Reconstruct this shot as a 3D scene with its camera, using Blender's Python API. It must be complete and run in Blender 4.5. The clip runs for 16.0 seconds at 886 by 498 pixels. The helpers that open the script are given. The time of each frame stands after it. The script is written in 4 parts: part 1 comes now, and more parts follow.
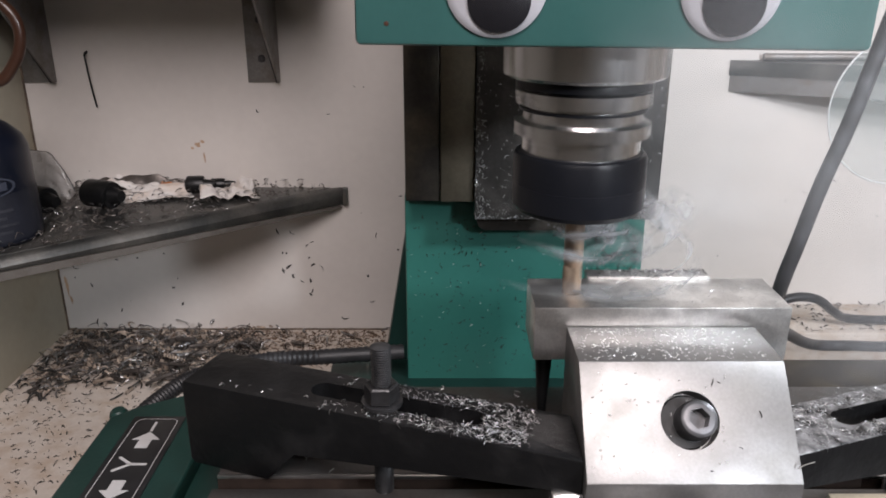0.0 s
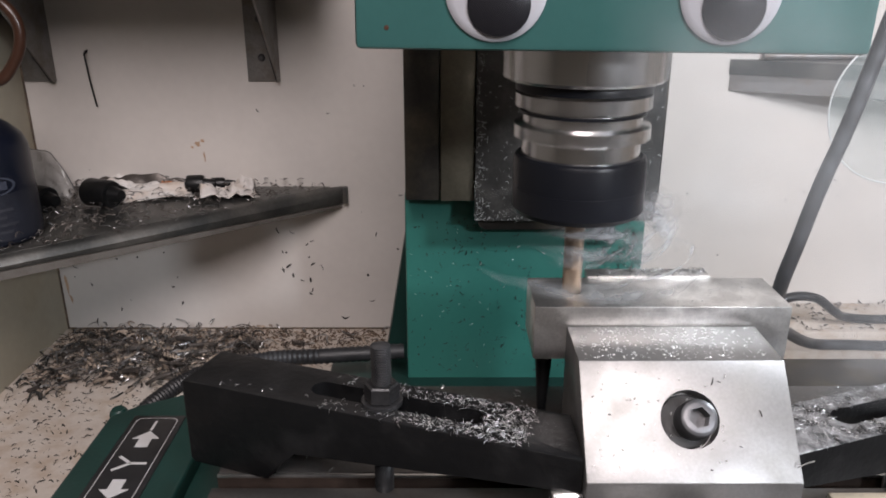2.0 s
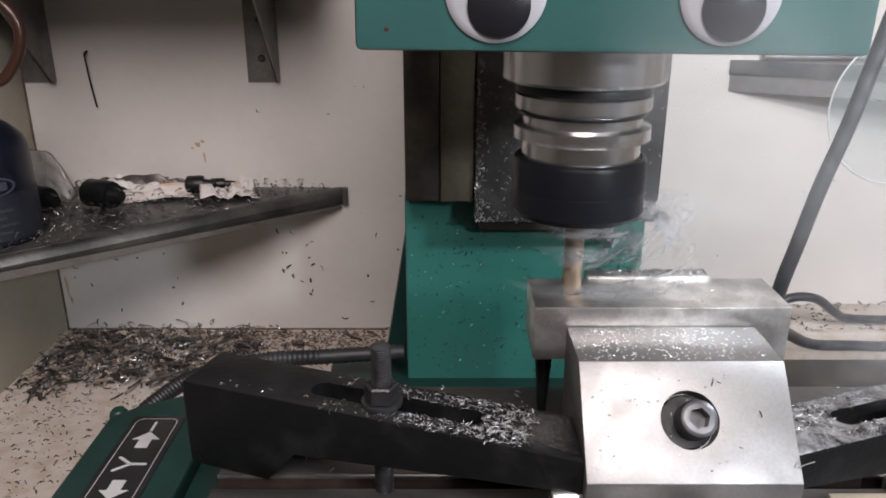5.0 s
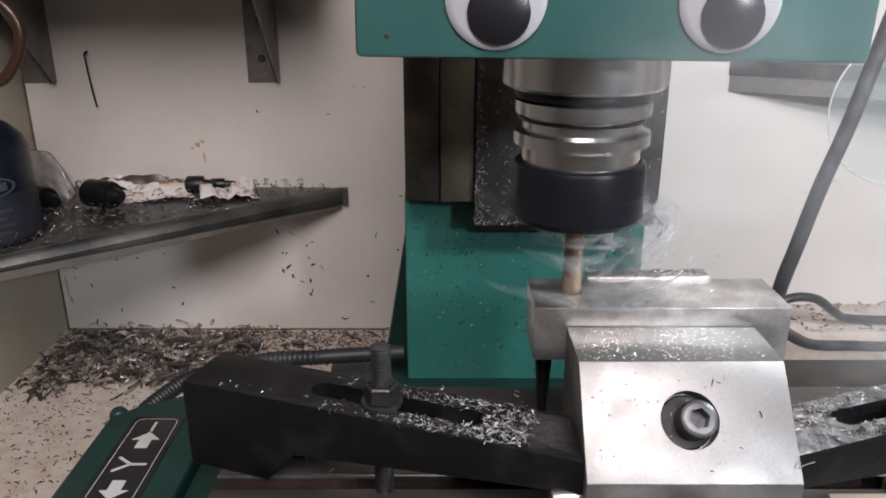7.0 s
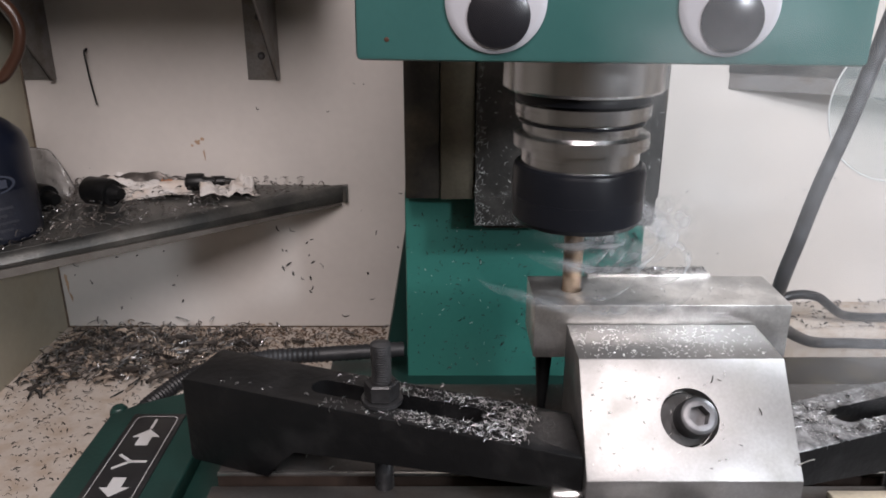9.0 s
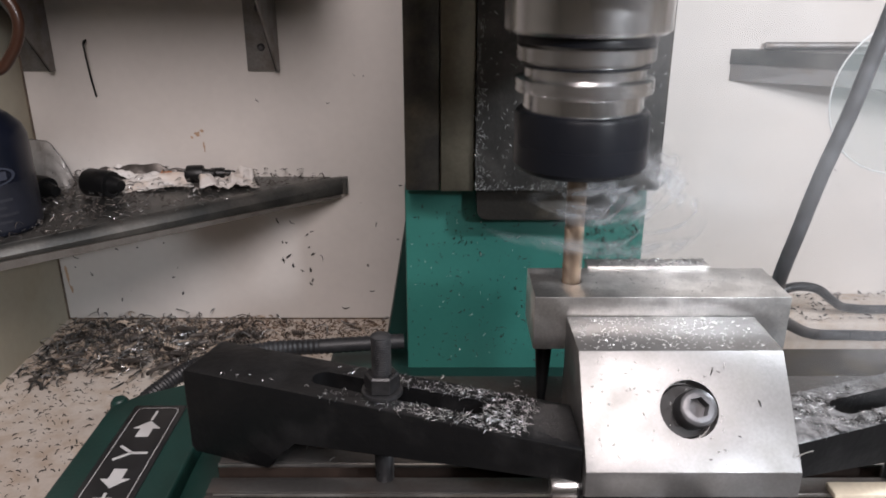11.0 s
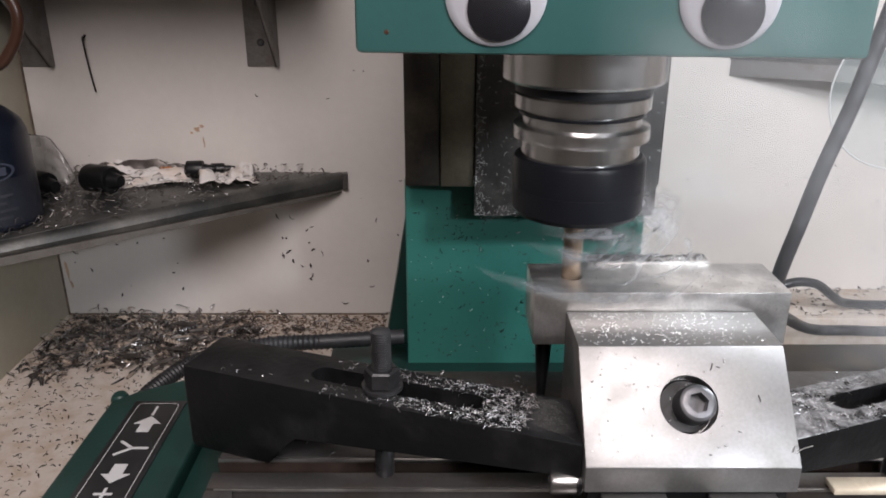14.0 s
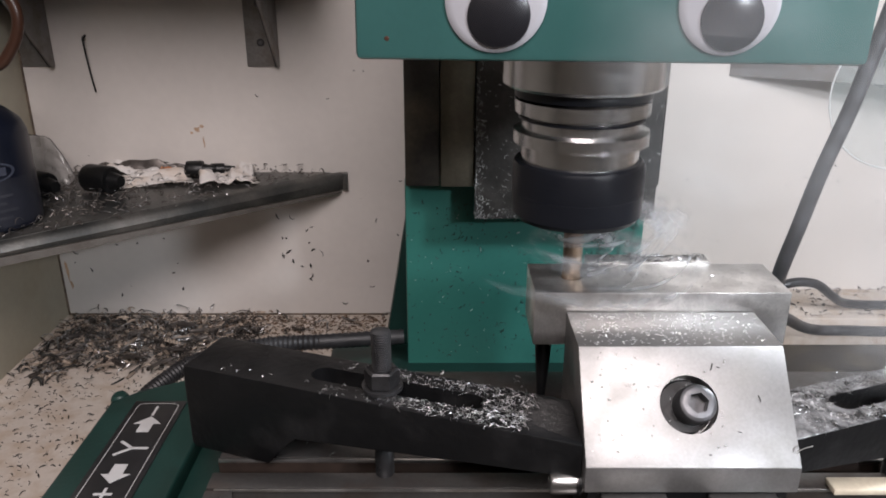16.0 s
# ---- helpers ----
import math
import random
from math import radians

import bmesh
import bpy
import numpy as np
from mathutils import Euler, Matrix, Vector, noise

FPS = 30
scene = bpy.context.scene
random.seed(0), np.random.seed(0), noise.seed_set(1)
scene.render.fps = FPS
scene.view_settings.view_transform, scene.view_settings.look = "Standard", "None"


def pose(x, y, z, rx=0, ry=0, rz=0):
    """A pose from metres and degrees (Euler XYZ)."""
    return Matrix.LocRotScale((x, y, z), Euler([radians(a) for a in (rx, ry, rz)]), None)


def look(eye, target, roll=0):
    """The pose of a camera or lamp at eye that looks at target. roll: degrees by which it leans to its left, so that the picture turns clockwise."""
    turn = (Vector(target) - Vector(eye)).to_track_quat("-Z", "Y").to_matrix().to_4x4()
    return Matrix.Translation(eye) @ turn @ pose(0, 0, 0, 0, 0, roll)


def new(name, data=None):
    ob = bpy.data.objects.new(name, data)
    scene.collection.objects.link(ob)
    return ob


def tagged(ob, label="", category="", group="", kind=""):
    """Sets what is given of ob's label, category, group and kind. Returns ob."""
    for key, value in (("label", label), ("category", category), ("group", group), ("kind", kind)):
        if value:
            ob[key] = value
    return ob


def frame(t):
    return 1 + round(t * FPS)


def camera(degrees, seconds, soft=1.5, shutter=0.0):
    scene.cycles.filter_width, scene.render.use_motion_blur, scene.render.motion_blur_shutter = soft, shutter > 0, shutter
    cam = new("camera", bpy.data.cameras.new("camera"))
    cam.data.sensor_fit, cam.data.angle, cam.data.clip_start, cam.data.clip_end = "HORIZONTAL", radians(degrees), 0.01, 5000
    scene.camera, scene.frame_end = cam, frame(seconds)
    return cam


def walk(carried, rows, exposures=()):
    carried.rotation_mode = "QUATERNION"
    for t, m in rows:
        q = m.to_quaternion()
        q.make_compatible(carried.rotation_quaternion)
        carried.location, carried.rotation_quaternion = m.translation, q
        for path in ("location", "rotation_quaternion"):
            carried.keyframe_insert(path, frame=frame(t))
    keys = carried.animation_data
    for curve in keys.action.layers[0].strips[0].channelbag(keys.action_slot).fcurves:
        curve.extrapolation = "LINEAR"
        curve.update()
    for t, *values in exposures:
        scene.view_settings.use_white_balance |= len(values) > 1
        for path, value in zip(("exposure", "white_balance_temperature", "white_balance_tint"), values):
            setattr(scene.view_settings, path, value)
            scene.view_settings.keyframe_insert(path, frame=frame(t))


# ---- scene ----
EYE = 1.24          # height of the lens over the floor; bench top is at 0.85


def pitch_rows(rows):
    return [(t, pose(0, 0, EYE, 90 - p, 0, 0)) for t, p in rows]


cam = camera(60.28, 16.0, 1.8, 1.0)
TILT = [(0.0, 19.95), (0.5, 20.0), (1.0, 20.01), (2.0, 20.01), (2.5, 19.95), (3.0, 20.01), (4.0, 20.01), (4.2, 20.0),
        (6.5, 19.95), (7.0, 19.95), (7.5, 19.75), (8.0, 20.26), (8.5, 20.21), (9.0, 20.14), (9.2, 20.16), (10.4, 20.55),
        (11.5, 20.87), (12.0, 20.95), (12.5, 20.75), (13.0, 21.11), (13.5, 21.08), (14.0, 21.08), (14.5, 21.14),
        (15.0, 21.33), (15.5, 21.21), (16.0, 21.07)]
walk(cam, pitch_rows(TILT), [(0.0, 0.12, 6250, 10), (16.0, 0.12, 6250, 10)])

# ---- light: a white work lamp beside the head, an added front lamp, a dim ceiling tube ----
world = bpy.data.worlds.new("world")
scene.world = world
world.use_nodes = True
world.node_tree.nodes["Background"].inputs[0].default_value = (0.85, 0.9, 1.0, 1)
world.node_tree.nodes["Background"].inputs[1].default_value = 0.12


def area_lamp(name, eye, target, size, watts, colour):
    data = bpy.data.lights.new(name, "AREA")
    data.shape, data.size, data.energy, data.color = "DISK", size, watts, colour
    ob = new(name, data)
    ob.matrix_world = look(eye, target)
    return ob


work_lamp = area_lamp("work_lamp", (0.40, 0.25, EYE + 0.14), (0.12, 0.36, EYE - 0.16), 0.06, 2.3, (0.93, 0.96, 1.0))
# unseen lamp, added so the saddle casts its shadow on the column
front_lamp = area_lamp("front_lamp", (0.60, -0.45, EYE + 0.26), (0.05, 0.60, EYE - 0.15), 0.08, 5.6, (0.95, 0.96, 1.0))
ceiling_lamp = area_lamp("ceiling_lamp", (0.0, -0.42, EYE + 0.70), (-0.22, 0.75, EYE - 0.25), 0.6, 16.2, (1.0, 0.88, 0.85))


# ---- materials ----
def mat(name, base, rough=0.5, metal=0.0, scale=40.0, vary=0.25, bump=0.1, second=None, amount=0.5, fine=400.0, spec=0.5, sharp=0.15):
    """Base colour varied at two scales; second: the colour of stains, wear or glare."""
    m = bpy.data.materials.new(name)
    m.use_nodes = True
    nt = m.node_tree
    b = nt.nodes["Principled BSDF"]
    tc = nt.nodes.new("ShaderNodeTexCoord")
    n1 = nt.nodes.new("ShaderNodeTexNoise")
    n1.inputs["Scale"].default_value, n1.inputs["Detail"].default_value = scale, 6
    n2 = nt.nodes.new("ShaderNodeTexNoise")
    n2.inputs["Scale"].default_value, n2.inputs["Detail"].default_value = fine, 4
    info = nt.nodes.new("ShaderNodeObjectInfo")
    off = nt.nodes.new("ShaderNodeVectorMath")
    off.operation = "ADD"
    nt.links.new(tc.outputs["Object"], off.inputs[0])
    nt.links.new(info.outputs["Random"], off.inputs[1])
    for n in (n1, n2):
        nt.links.new(off.outputs[0], n.inputs["Vector"])
    ramp = nt.nodes.new("ShaderNodeValToRGB")
    lo, hi = 0.5 - sharp, 0.5 + sharp
    ramp.color_ramp.elements[0].position, ramp.color_ramp.elements[1].position = lo + 0.15 * (1 - amount), hi + 0.15 * (1 - amount)
    ramp.color_ramp.elements[0].color = (*[c * (1 - vary) for c in base], 1)
    far = second or [min(1.0, c * (1 + vary)) for c in base]
    ramp.color_ramp.elements[1].color = (*far, 1)
    nt.links.new(n1.outputs["Fac"], ramp.inputs[0])
    mul = nt.nodes.new("ShaderNodeMix")
    mul.data_type, mul.blend_type = "RGBA", "MULTIPLY"
    mul.inputs["Factor"].default_value = 0.5
    r2 = nt.nodes.new("ShaderNodeMapRange")
    r2.inputs["From Min"].default_value, r2.inputs["From Max"].default_value = 0.3, 0.7
    r2.inputs["To Min"].default_value, r2.inputs["To Max"].default_value = 1 - vary, 1.0 + 0.3 * vary
    nt.links.new(n2.outputs["Fac"], r2.inputs["Value"])
    nt.links.new(ramp.outputs[0], mul.inputs["A"])
    nt.links.new(r2.outputs[0], mul.inputs["B"])
    nt.links.new(mul.outputs["Result"], b.inputs["Base Color"])
    rr = nt.nodes.new("ShaderNodeMapRange")
    rr.inputs["To Min"].default_value, rr.inputs["To Max"].default_value = max(0.02, rough - 0.12), min(1.0, rough + 0.12)
    nt.links.new(n1.outputs["Fac"], rr.inputs["Value"])
    nt.links.new(rr.outputs[0], b.inputs["Roughness"])
    b.inputs["Metallic"].default_value = metal
    b.inputs["Specular IOR Level"].default_value = spec
    bp = nt.nodes.new("ShaderNodeBump")
    bp.inputs["Strength"].default_value, bp.inputs["Distance"].default_value = bump, 0.001
    nt.links.new(n2.outputs["Fac"], bp.inputs["Height"])
    nt.links.new(bp.outputs[0], b.inputs["Normal"])
    return m


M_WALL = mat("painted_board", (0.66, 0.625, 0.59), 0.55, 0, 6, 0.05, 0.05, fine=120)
# side board: base darker and yellower than M_WALL
M_PANEL = mat("dull_yellow_board", (0.40, 0.365, 0.285), 0.6, 0, 9, 0.12, 0.06, (0.33, 0.29, 0.21), 0.3, fine=120)
M_ROOM = mat("dim_paint", (0.48, 0.45, 0.40), 0.6, 0, 6, 0.1, 0.05, fine=120)
M_BENCH = mat("chipboard", (0.64, 0.575, 0.51), 0.7, 0, 60, 0.12, 0.3, (0.45, 0.36, 0.28), 0.35, 250)
# the head's dimmer light is put into its teal, darker than the column's
M_TEAL = mat("teal_paint_dimmed", (0.030, 0.094, 0.088), 0.38, 0, 20, 0.08, 0.08, fine=300)
M_GREEN = mat("column_teal", (0.035, 0.165, 0.135), 0.4, 0, 20, 0.08, 0.08, fine=300)
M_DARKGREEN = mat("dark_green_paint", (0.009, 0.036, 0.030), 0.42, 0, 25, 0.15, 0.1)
M_IRON = mat("oily_cast_iron", (0.075, 0.068, 0.06), 0.42, 0.6, 30, 0.3, 0.2, (0.13, 0.11, 0.08), 0.4)
M_PLATE = mat("grey_oily_iron", (0.11, 0.104, 0.098), 0.42, 0.5, 40, 0.3, 0.2, (0.15, 0.14, 0.13), 0.4)
M_WAY = mat("scraped_way", (0.22, 0.195, 0.145), 0.4, 0.7, 25, 0.2, 0.15)
M_STEEL = mat("ground_steel", (0.80, 0.79, 0.77), 0.34, 0.97, 60, 0.25, 0.12, fine=900)
M_CHROME = mat("bright_steel", (0.64, 0.64, 0.64), 0.25, 1.0, 30, 0.1, 0.05)
M_BLACK = mat("black_oxide", (0.0075, 0.0078, 0.0085), 0.40, 0.0, 38, 0.35, 0.3, (0.0145, 0.0145, 0.015), 0.1, 260, spec=0.34, sharp=0.12)
M_NUT = mat("black_nut", (0.006, 0.007, 0.010), 0.36, 0.0, 40, 0.2, 0.05, spec=0.3)
M_ALU = mat("milled_aluminium", (0.28, 0.276, 0.272), 0.40, 0.7, 60, 0.20, 0.05, (0.19, 0.186, 0.178), 0.3, 700, sharp=0.16)
brush = M_ALU.node_tree.nodes.new("ShaderNodeTangent")
brush.direction_type, brush.axis = "RADIAL", "X"
alu_shader = M_ALU.node_tree.nodes["Principled BSDF"]
alu_shader.inputs["Anisotropic"].default_value = 0.5
alu_shader.inputs["Anisotropic Rotation"].default_value = 0.25
M_ALU.node_tree.links.new(brush.outputs[0], alu_shader.inputs["Tangent"])
M_BRASS = mat("coated_carbide", (0.27, 0.205, 0.15), 0.42, 0.85, 60, 0.2, 0.1)
M_RUBBER = mat("black_rubber", (0.02, 0.02, 0.022), 0.5, 0, 50, 0.3, 0.2)
M_HOSE = mat("dusty_hose", (0.022, 0.023, 0.026), 0.38, 0, 60, 0.35, 0.25, (0.075, 0.078, 0.085), 0.15, 220)
M_WHITE = mat("white_plastic", (0.30, 0.30, 0.32), 0.3, 0, 20, 0.03, 0.02)
M_SHELF = mat("dusty_sheet_steel", (0.16, 0.165, 0.16), 0.36, 0.8, 18, 0.3, 0.2, (0.27, 0.26, 0.24), 0.4)
M_GALV = mat("galvanised_steel", (0.36, 0.35, 0.34), 0.5, 0.6, 55, 0.3, 0.3, (0.19, 0.16, 0.135), 0.35, 500)
M_BLUE = mat("blue_plastic", (0.005, 0.007, 0.015), 0.35, 0, 20, 0.15, 0.05)
M_PAPER = mat("oily_paper", (0.74, 0.71, 0.68), 0.8, 0, 40, 0.1, 0.2, (0.58, 0.47, 0.38), 0.0)
M_BROWN = mat("brown_hose", (0.045, 0.019, 0.011), 0.35, 0, 30, 0.2, 0.1)
M_LABEL = mat("black_label", (0.015, 0.015, 0.016), 0.35, 0, 30, 0.2, 0.03)
M_PRINT = mat("white_print", (0.5, 0.5, 0.5), 0.4, 0, 30, 0.05, 0.02)
M_RUST = mat("rust_stain", (0.52, 0.36, 0.24), 0.7, 0, 60, 0.2, 0.1)
M_ORANGE = mat("rusty_cloth", (0.52, 0.22, 0.10), 0.8, 0, 60, 0.3, 0.1)
M_CHIP = mat("steel_swarf", (0.40, 0.40, 0.40), 0.32, 0.95, 60, 0.3, 0.1)
M_SPECK = mat("dark_swarf", (0.025, 0.024, 0.022), 0.5, 0.0, 60, 0.4, 0.1)
M_GLINT = mat("glinting_swarf", (0.8, 0.8, 0.78), 0.35, 0.7, 60, 0.3, 0.1)
M_TAN = mat("tan_flakes", (0.42, 0.34, 0.27), 0.6, 0.1, 60, 0.4, 0.1)
M_DUST = mat("brown_crumbs", (0.16, 0.105, 0.07), 0.8, 0, 60, 0.4, 0.1)
M_DCHIP = mat("blued_swarf", (0.12, 0.105, 0.095), 0.4, 0.5, 60, 0.4, 0.1)
M_WOOD = mat("pale_batten", (0.17, 0.158, 0.142), 0.6, 0, 70, 0.3, 0.2, (0.08, 0.07, 0.06), 0.2)


# ---- mesh helpers ----
def part(name, bm, material, parent=None, label="", smooth=True):
    """Link a bmesh as one mesh object, under a thing or a part."""
    me = bpy.data.meshes.new(name)
    bmesh.ops.recalc_face_normals(bm, faces=bm.faces[:])
    bm.to_mesh(me)
    bm.free()
    me.materials.append(material)
    if smooth:
        me.shade_smooth()
        me.set_sharp_from_angle(angle=radians(35))
    ob = new(name, me)
    if parent is not None:
        ob.parent = parent
    if label:
        ob["label"] = label
    return ob


def empty(name, m=None):
    ob = new(name)
    ob.empty_display_size = 0.02
    if m is not None:
        ob.matrix_world = m
    return ob


def box(bm, x0, x1, y0, y1, z0, z1, bevel=0.0, m=None):
    got = bmesh.ops.create_cube(bm, size=1.0)["verts"]
    for v in got:
        v.co = ((x0 + x1) / 2 + v.co.x * (x1 - x0), (y0 + y1) / 2 + v.co.y * (y1 - y0), (z0 + z1) / 2 + v.co.z * (z1 - z0))
    if bevel:
        edges = list({e for v in got for e in v.link_edges})
        res = bmesh.ops.bevel(bm, geom=edges, offset=bevel, segments=2, affect="EDGES", profile=0.5)
        got = list({v for f in res["faces"] for v in f.verts} | {v for v in got if v.is_valid})
    if m is not None:
        bmesh.ops.transform(bm, matrix=m, verts=got)
    return bm


def fresh():
    return bmesh.new()


def lathe(bm, prof, seg=48, m=None):
    """Turn (radius, z) pairs round the z axis."""
    rings = []
    for r, z in prof:
        if r < 1e-6:
            rings.append([bm.verts.new((0, 0, z))])
        else:
            rings.append([bm.verts.new((r * math.cos(2 * math.pi * i / seg), r * math.sin(2 * math.pi * i / seg), z)) for i in range(seg)])
    for a, b in zip(rings, rings[1:]):
        for i in range(seg):
            j = (i + 1) % seg
            if len(a) == 1 and len(b) == 1:
                continue
            if len(a) == 1:
                bm.faces.new((a[0], b[i], b[j]))
            elif len(b) == 1:
                bm.faces.new((a[i], a[j], b[0]))
            else:
                bm.faces.new((a[i], a[j], b[j], b[i]))
    if m is not None:
        bmesh.ops.transform(bm, matrix=m, verts=[v for r in rings for v in r])
    return bm


def prism(bm, pts, y0, y1, m=None, bevel=0.0):
    """Extrude an (x, z) outline from y0 to y1."""
    a = [bm.verts.new((x, y0, z)) for x, z in pts]
    b = [bm.verts.new((x, y1, z)) for x, z in pts]
    bm.faces.new(a)
    bm.faces.new(b[::-1])
    n = len(pts)
    for i in range(n):
        bm.faces.new((a[i], b[i], b[(i + 1) % n], a[(i + 1) % n]))
    vs = a + b
    if bevel:
        edges = list({e for v in vs for e in v.link_edges})
        res = bmesh.ops.bevel(bm, geom=edges, offset=bevel, segments=2, affect="EDGES", profile=0.5)
        vs = list({v for f in res["faces"] for v in f.verts} | {v for v in vs if v.is_valid})
    if m is not None:
        bmesh.ops.transform(bm, matrix=m, verts=vs)
    return bm


def smooth_path(pts, steps=10):
    out = []
    p = [Vector(q) for q in pts]
    p = [p[0] * 2 - p[1]] + p + [p[-1] * 2 - p[-2]]
    for i in range(1, len(p) - 2):
        for k in range(steps):
            t = k / steps
            a, b, c, d = p[i - 1], p[i], p[i + 1], p[i + 2]
            out.append(0.5 * ((2 * b) + (c - a) * t + (2 * a - 5 * b + 4 * c - d) * t * t + (3 * b - a - 3 * c + d) * t ** 3))
    out.append(p[-2])
    return out


def tube(bm, pts, radius, seg=12, steps=10, ribs=0.0):
    path = smooth_path(pts, steps)
    rings = []
    for i, q in enumerate(path):
        d = (path[min(i + 1, len(path) - 1)] - path[max(i - 1, 0)]).normalized()
        u = d.cross(Vector((0.13, 0.2, 0.97))).normalized()
        w = d.cross(u)
        r = radius * (1 + (ribs if i % 2 else -ribs))
        rings.append([bm.verts.new(q + r * (u * math.cos(2 * math.pi * k / seg) + w * math.sin(2 * math.pi * k / seg))) for k in range(seg)])
    for a, b in zip(rings, rings[1:]):
        for k in range(seg):
            bm.faces.new((a[k], a[(k + 1) % seg], b[(k + 1) % seg], b[k]))
    bm.faces.new(rings[0][::-1])
    bm.faces.new(rings[-1])
    return bm


def z(v):
    """Height over the floor of a height given from the lens."""
    return EYE + v


BENCH = z(-0.3895)
TABLE = z(-0.2417)
AX, AY = 0.0645, 0.3535       # the spindle's axis
WALL_Y, WALL_X = 0.80, -0.434

# ---- structure ----
def structure(name, bm, material, label, category):
    return tagged(part(name, bm, material, None), label, category, "", "structure")


structure("wall_back", box(fresh(), -2.0, 1.3, WALL_Y, WALL_Y + 0.02, 0.0, z(1.5)), M_WALL, "cream painted board wall spattered with swarf", "wall")
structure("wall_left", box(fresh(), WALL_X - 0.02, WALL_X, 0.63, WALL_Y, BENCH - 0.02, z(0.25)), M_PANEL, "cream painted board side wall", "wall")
structure("wall_right", box(fresh(), 1.3, 1.32, -1.4, WALL_Y + 0.02, 0, z(1.5)), M_ROOM, "plain dim side wall", "wall")
structure("wall_front", box(fresh(), -2.0, 1.32, -1.42, -1.4, 0, z(1.5)), M_ROOM, "plain dim wall behind the viewer", "wall")
structure("ceiling", box(fresh(), -2.02, 1.32, -1.42, WALL_Y + 0.02, z(1.5), z(1.52)), M_ROOM, "plain grey ceiling", "ceiling")
structure("wall_far_left", box(fresh(), -2.02, -2.0, -1.4, WALL_Y + 0.02, 0, z(1.5)), M_ROOM, "plain dim far wall", "wall")
structure("floor", box(fresh(), -2.02, 1.32, -1.42, WALL_Y + 0.02, -0.02, 0), M_IRON, "dark workshop floor", "floor")
structure("bench_top", box(fresh(), WALL_X, 1.3, 0.0, WALL_Y, BENCH - 0.03, BENCH), M_BENCH, "pale chipboard bench top strewn with swarf", "bench")



M_CLEAR = bpy.data.materials.new("clear_plastic")
M_CLEAR.use_nodes = True
clear_shader = M_CLEAR.node_tree.nodes["Principled BSDF"]
clear_shader.inputs["Base Color"].default_value = (0.42, 0.50, 0.49, 1)
clear_shader.inputs["Roughness"].default_value = 0.2
clear_shader.inputs["Alpha"].default_value = 0.16



def cut(ob, tool):
    """Take the solid tool out of ob's mesh; the tool goes away."""
    mod = ob.modifiers.new("cut", "BOOLEAN")
    mod.operation, mod.object, mod.solver = "DIFFERENCE", tool, "EXACT"
    bpy.context.view_layer.update()
    me = bpy.data.meshes.new_from_object(ob.evaluated_get(bpy.context.evaluated_depsgraph_get()))
    ob.modifiers.clear()
    ob.data = me
    me.shade_smooth()
    me.set_sharp_from_angle(angle=radians(30))
    bpy.data.objects.remove(tool)
    return ob


def slot_outline(x0, x1, r, n=10):
    """A round-ended slot along x, as points in the plane."""
    pts = [(x1 + r * math.cos(a), r * math.sin(a)) for a in [math.pi * (k / n - 0.5) for k in range(n + 1)]]
    return pts + [(x0 + r * math.cos(a), r * math.sin(a)) for a in [math.pi * (k / n + 0.5) for k in range(n + 1)]]


def slab(bm, pts, z0, z1, m=None):
    """Extrude an (x, y) outline from z0 to z1."""
    a = [bm.verts.new((x, y, z0)) for x, y in pts]
    b = [bm.verts.new((x, y, z1)) for x, y in pts]
    bm.faces.new(a[::-1])
    bm.faces.new(b)
    n = len(pts)
    for i in range(n):
        bm.faces.new((a[i], a[(i + 1) % n], b[(i + 1) % n], b[i]))
    if m is not None:
        bmesh.ops.transform(bm, matrix=m, verts=a + b)
    return bm


def chips(name, material, places, lengths, width=0.0007, curl=1.0, seed=1, normal="Z", parent=None, label="", category="swarf", lie=0.35):
    """Curled slivers of swarf, one mesh. places: points in space; normal: the axis of the surface they lie on."""
    rng = random.Random(seed)
    verts, faces = [], []
    for p in places:
        ln = rng.uniform(*lengths) * (0.5 + rng.random())
        w = width * rng.uniform(0.5, 1.5)
        ang, bend, tilt = rng.uniform(0, 6.283), rng.uniform(-2.4, 2.4) * curl, rng.uniform(0, lie)
        n = 5
        x = y = 0.0
        base = len(verts)
        for k in range(n):
            d = ang + bend * k / (n - 1)
            if k:
                x += ln / (n - 1) * math.cos(d)
                y += ln / (n - 1) * math.sin(d)
            h = abs(math.sin(math.pi * k / (n - 1))) * ln * tilt + w * 0.5
            tap = w * (0.35 if k in (0, n - 1) else 1.0)
            px, py = -math.sin(d) * tap, math.cos(d) * tap
            for ox, oy, oz in ((px, py, -w * 0.4), (-px, -py, -w * 0.4), (0, 0, w * 0.4)):
                u, v, t = x + ox, y + oy, h + oz
                if normal == "Z":
                    verts.append((p[0] + u, p[1] + v, p[2] + t))
                elif normal == "Y":
                    verts.append((p[0] + u, p[1] - t, p[2] + v))
                else:
                    verts.append((p[0] + t, p[1] + u, p[2] + v))
        for k in range(n - 1):
            o = base + 3 * k
            for i in range(3):
                j = (i + 1) % 3
                faces.append((o + i, o + j, o + 3 + j, o + 3 + i))
        faces.append((base, base + 2, base + 1))
        o = base + 3 * (n - 1)
        faces.append((o, o + 1, o + 2))
    me = bpy.data.meshes.new(name)
    me.from_pydata(verts, [], faces)
    me.materials.append(material)
    ob = new(name, me)
    if parent is not None:
        ob.parent = parent
    return tagged(ob, label, category if parent is None else "", "", "stuff")


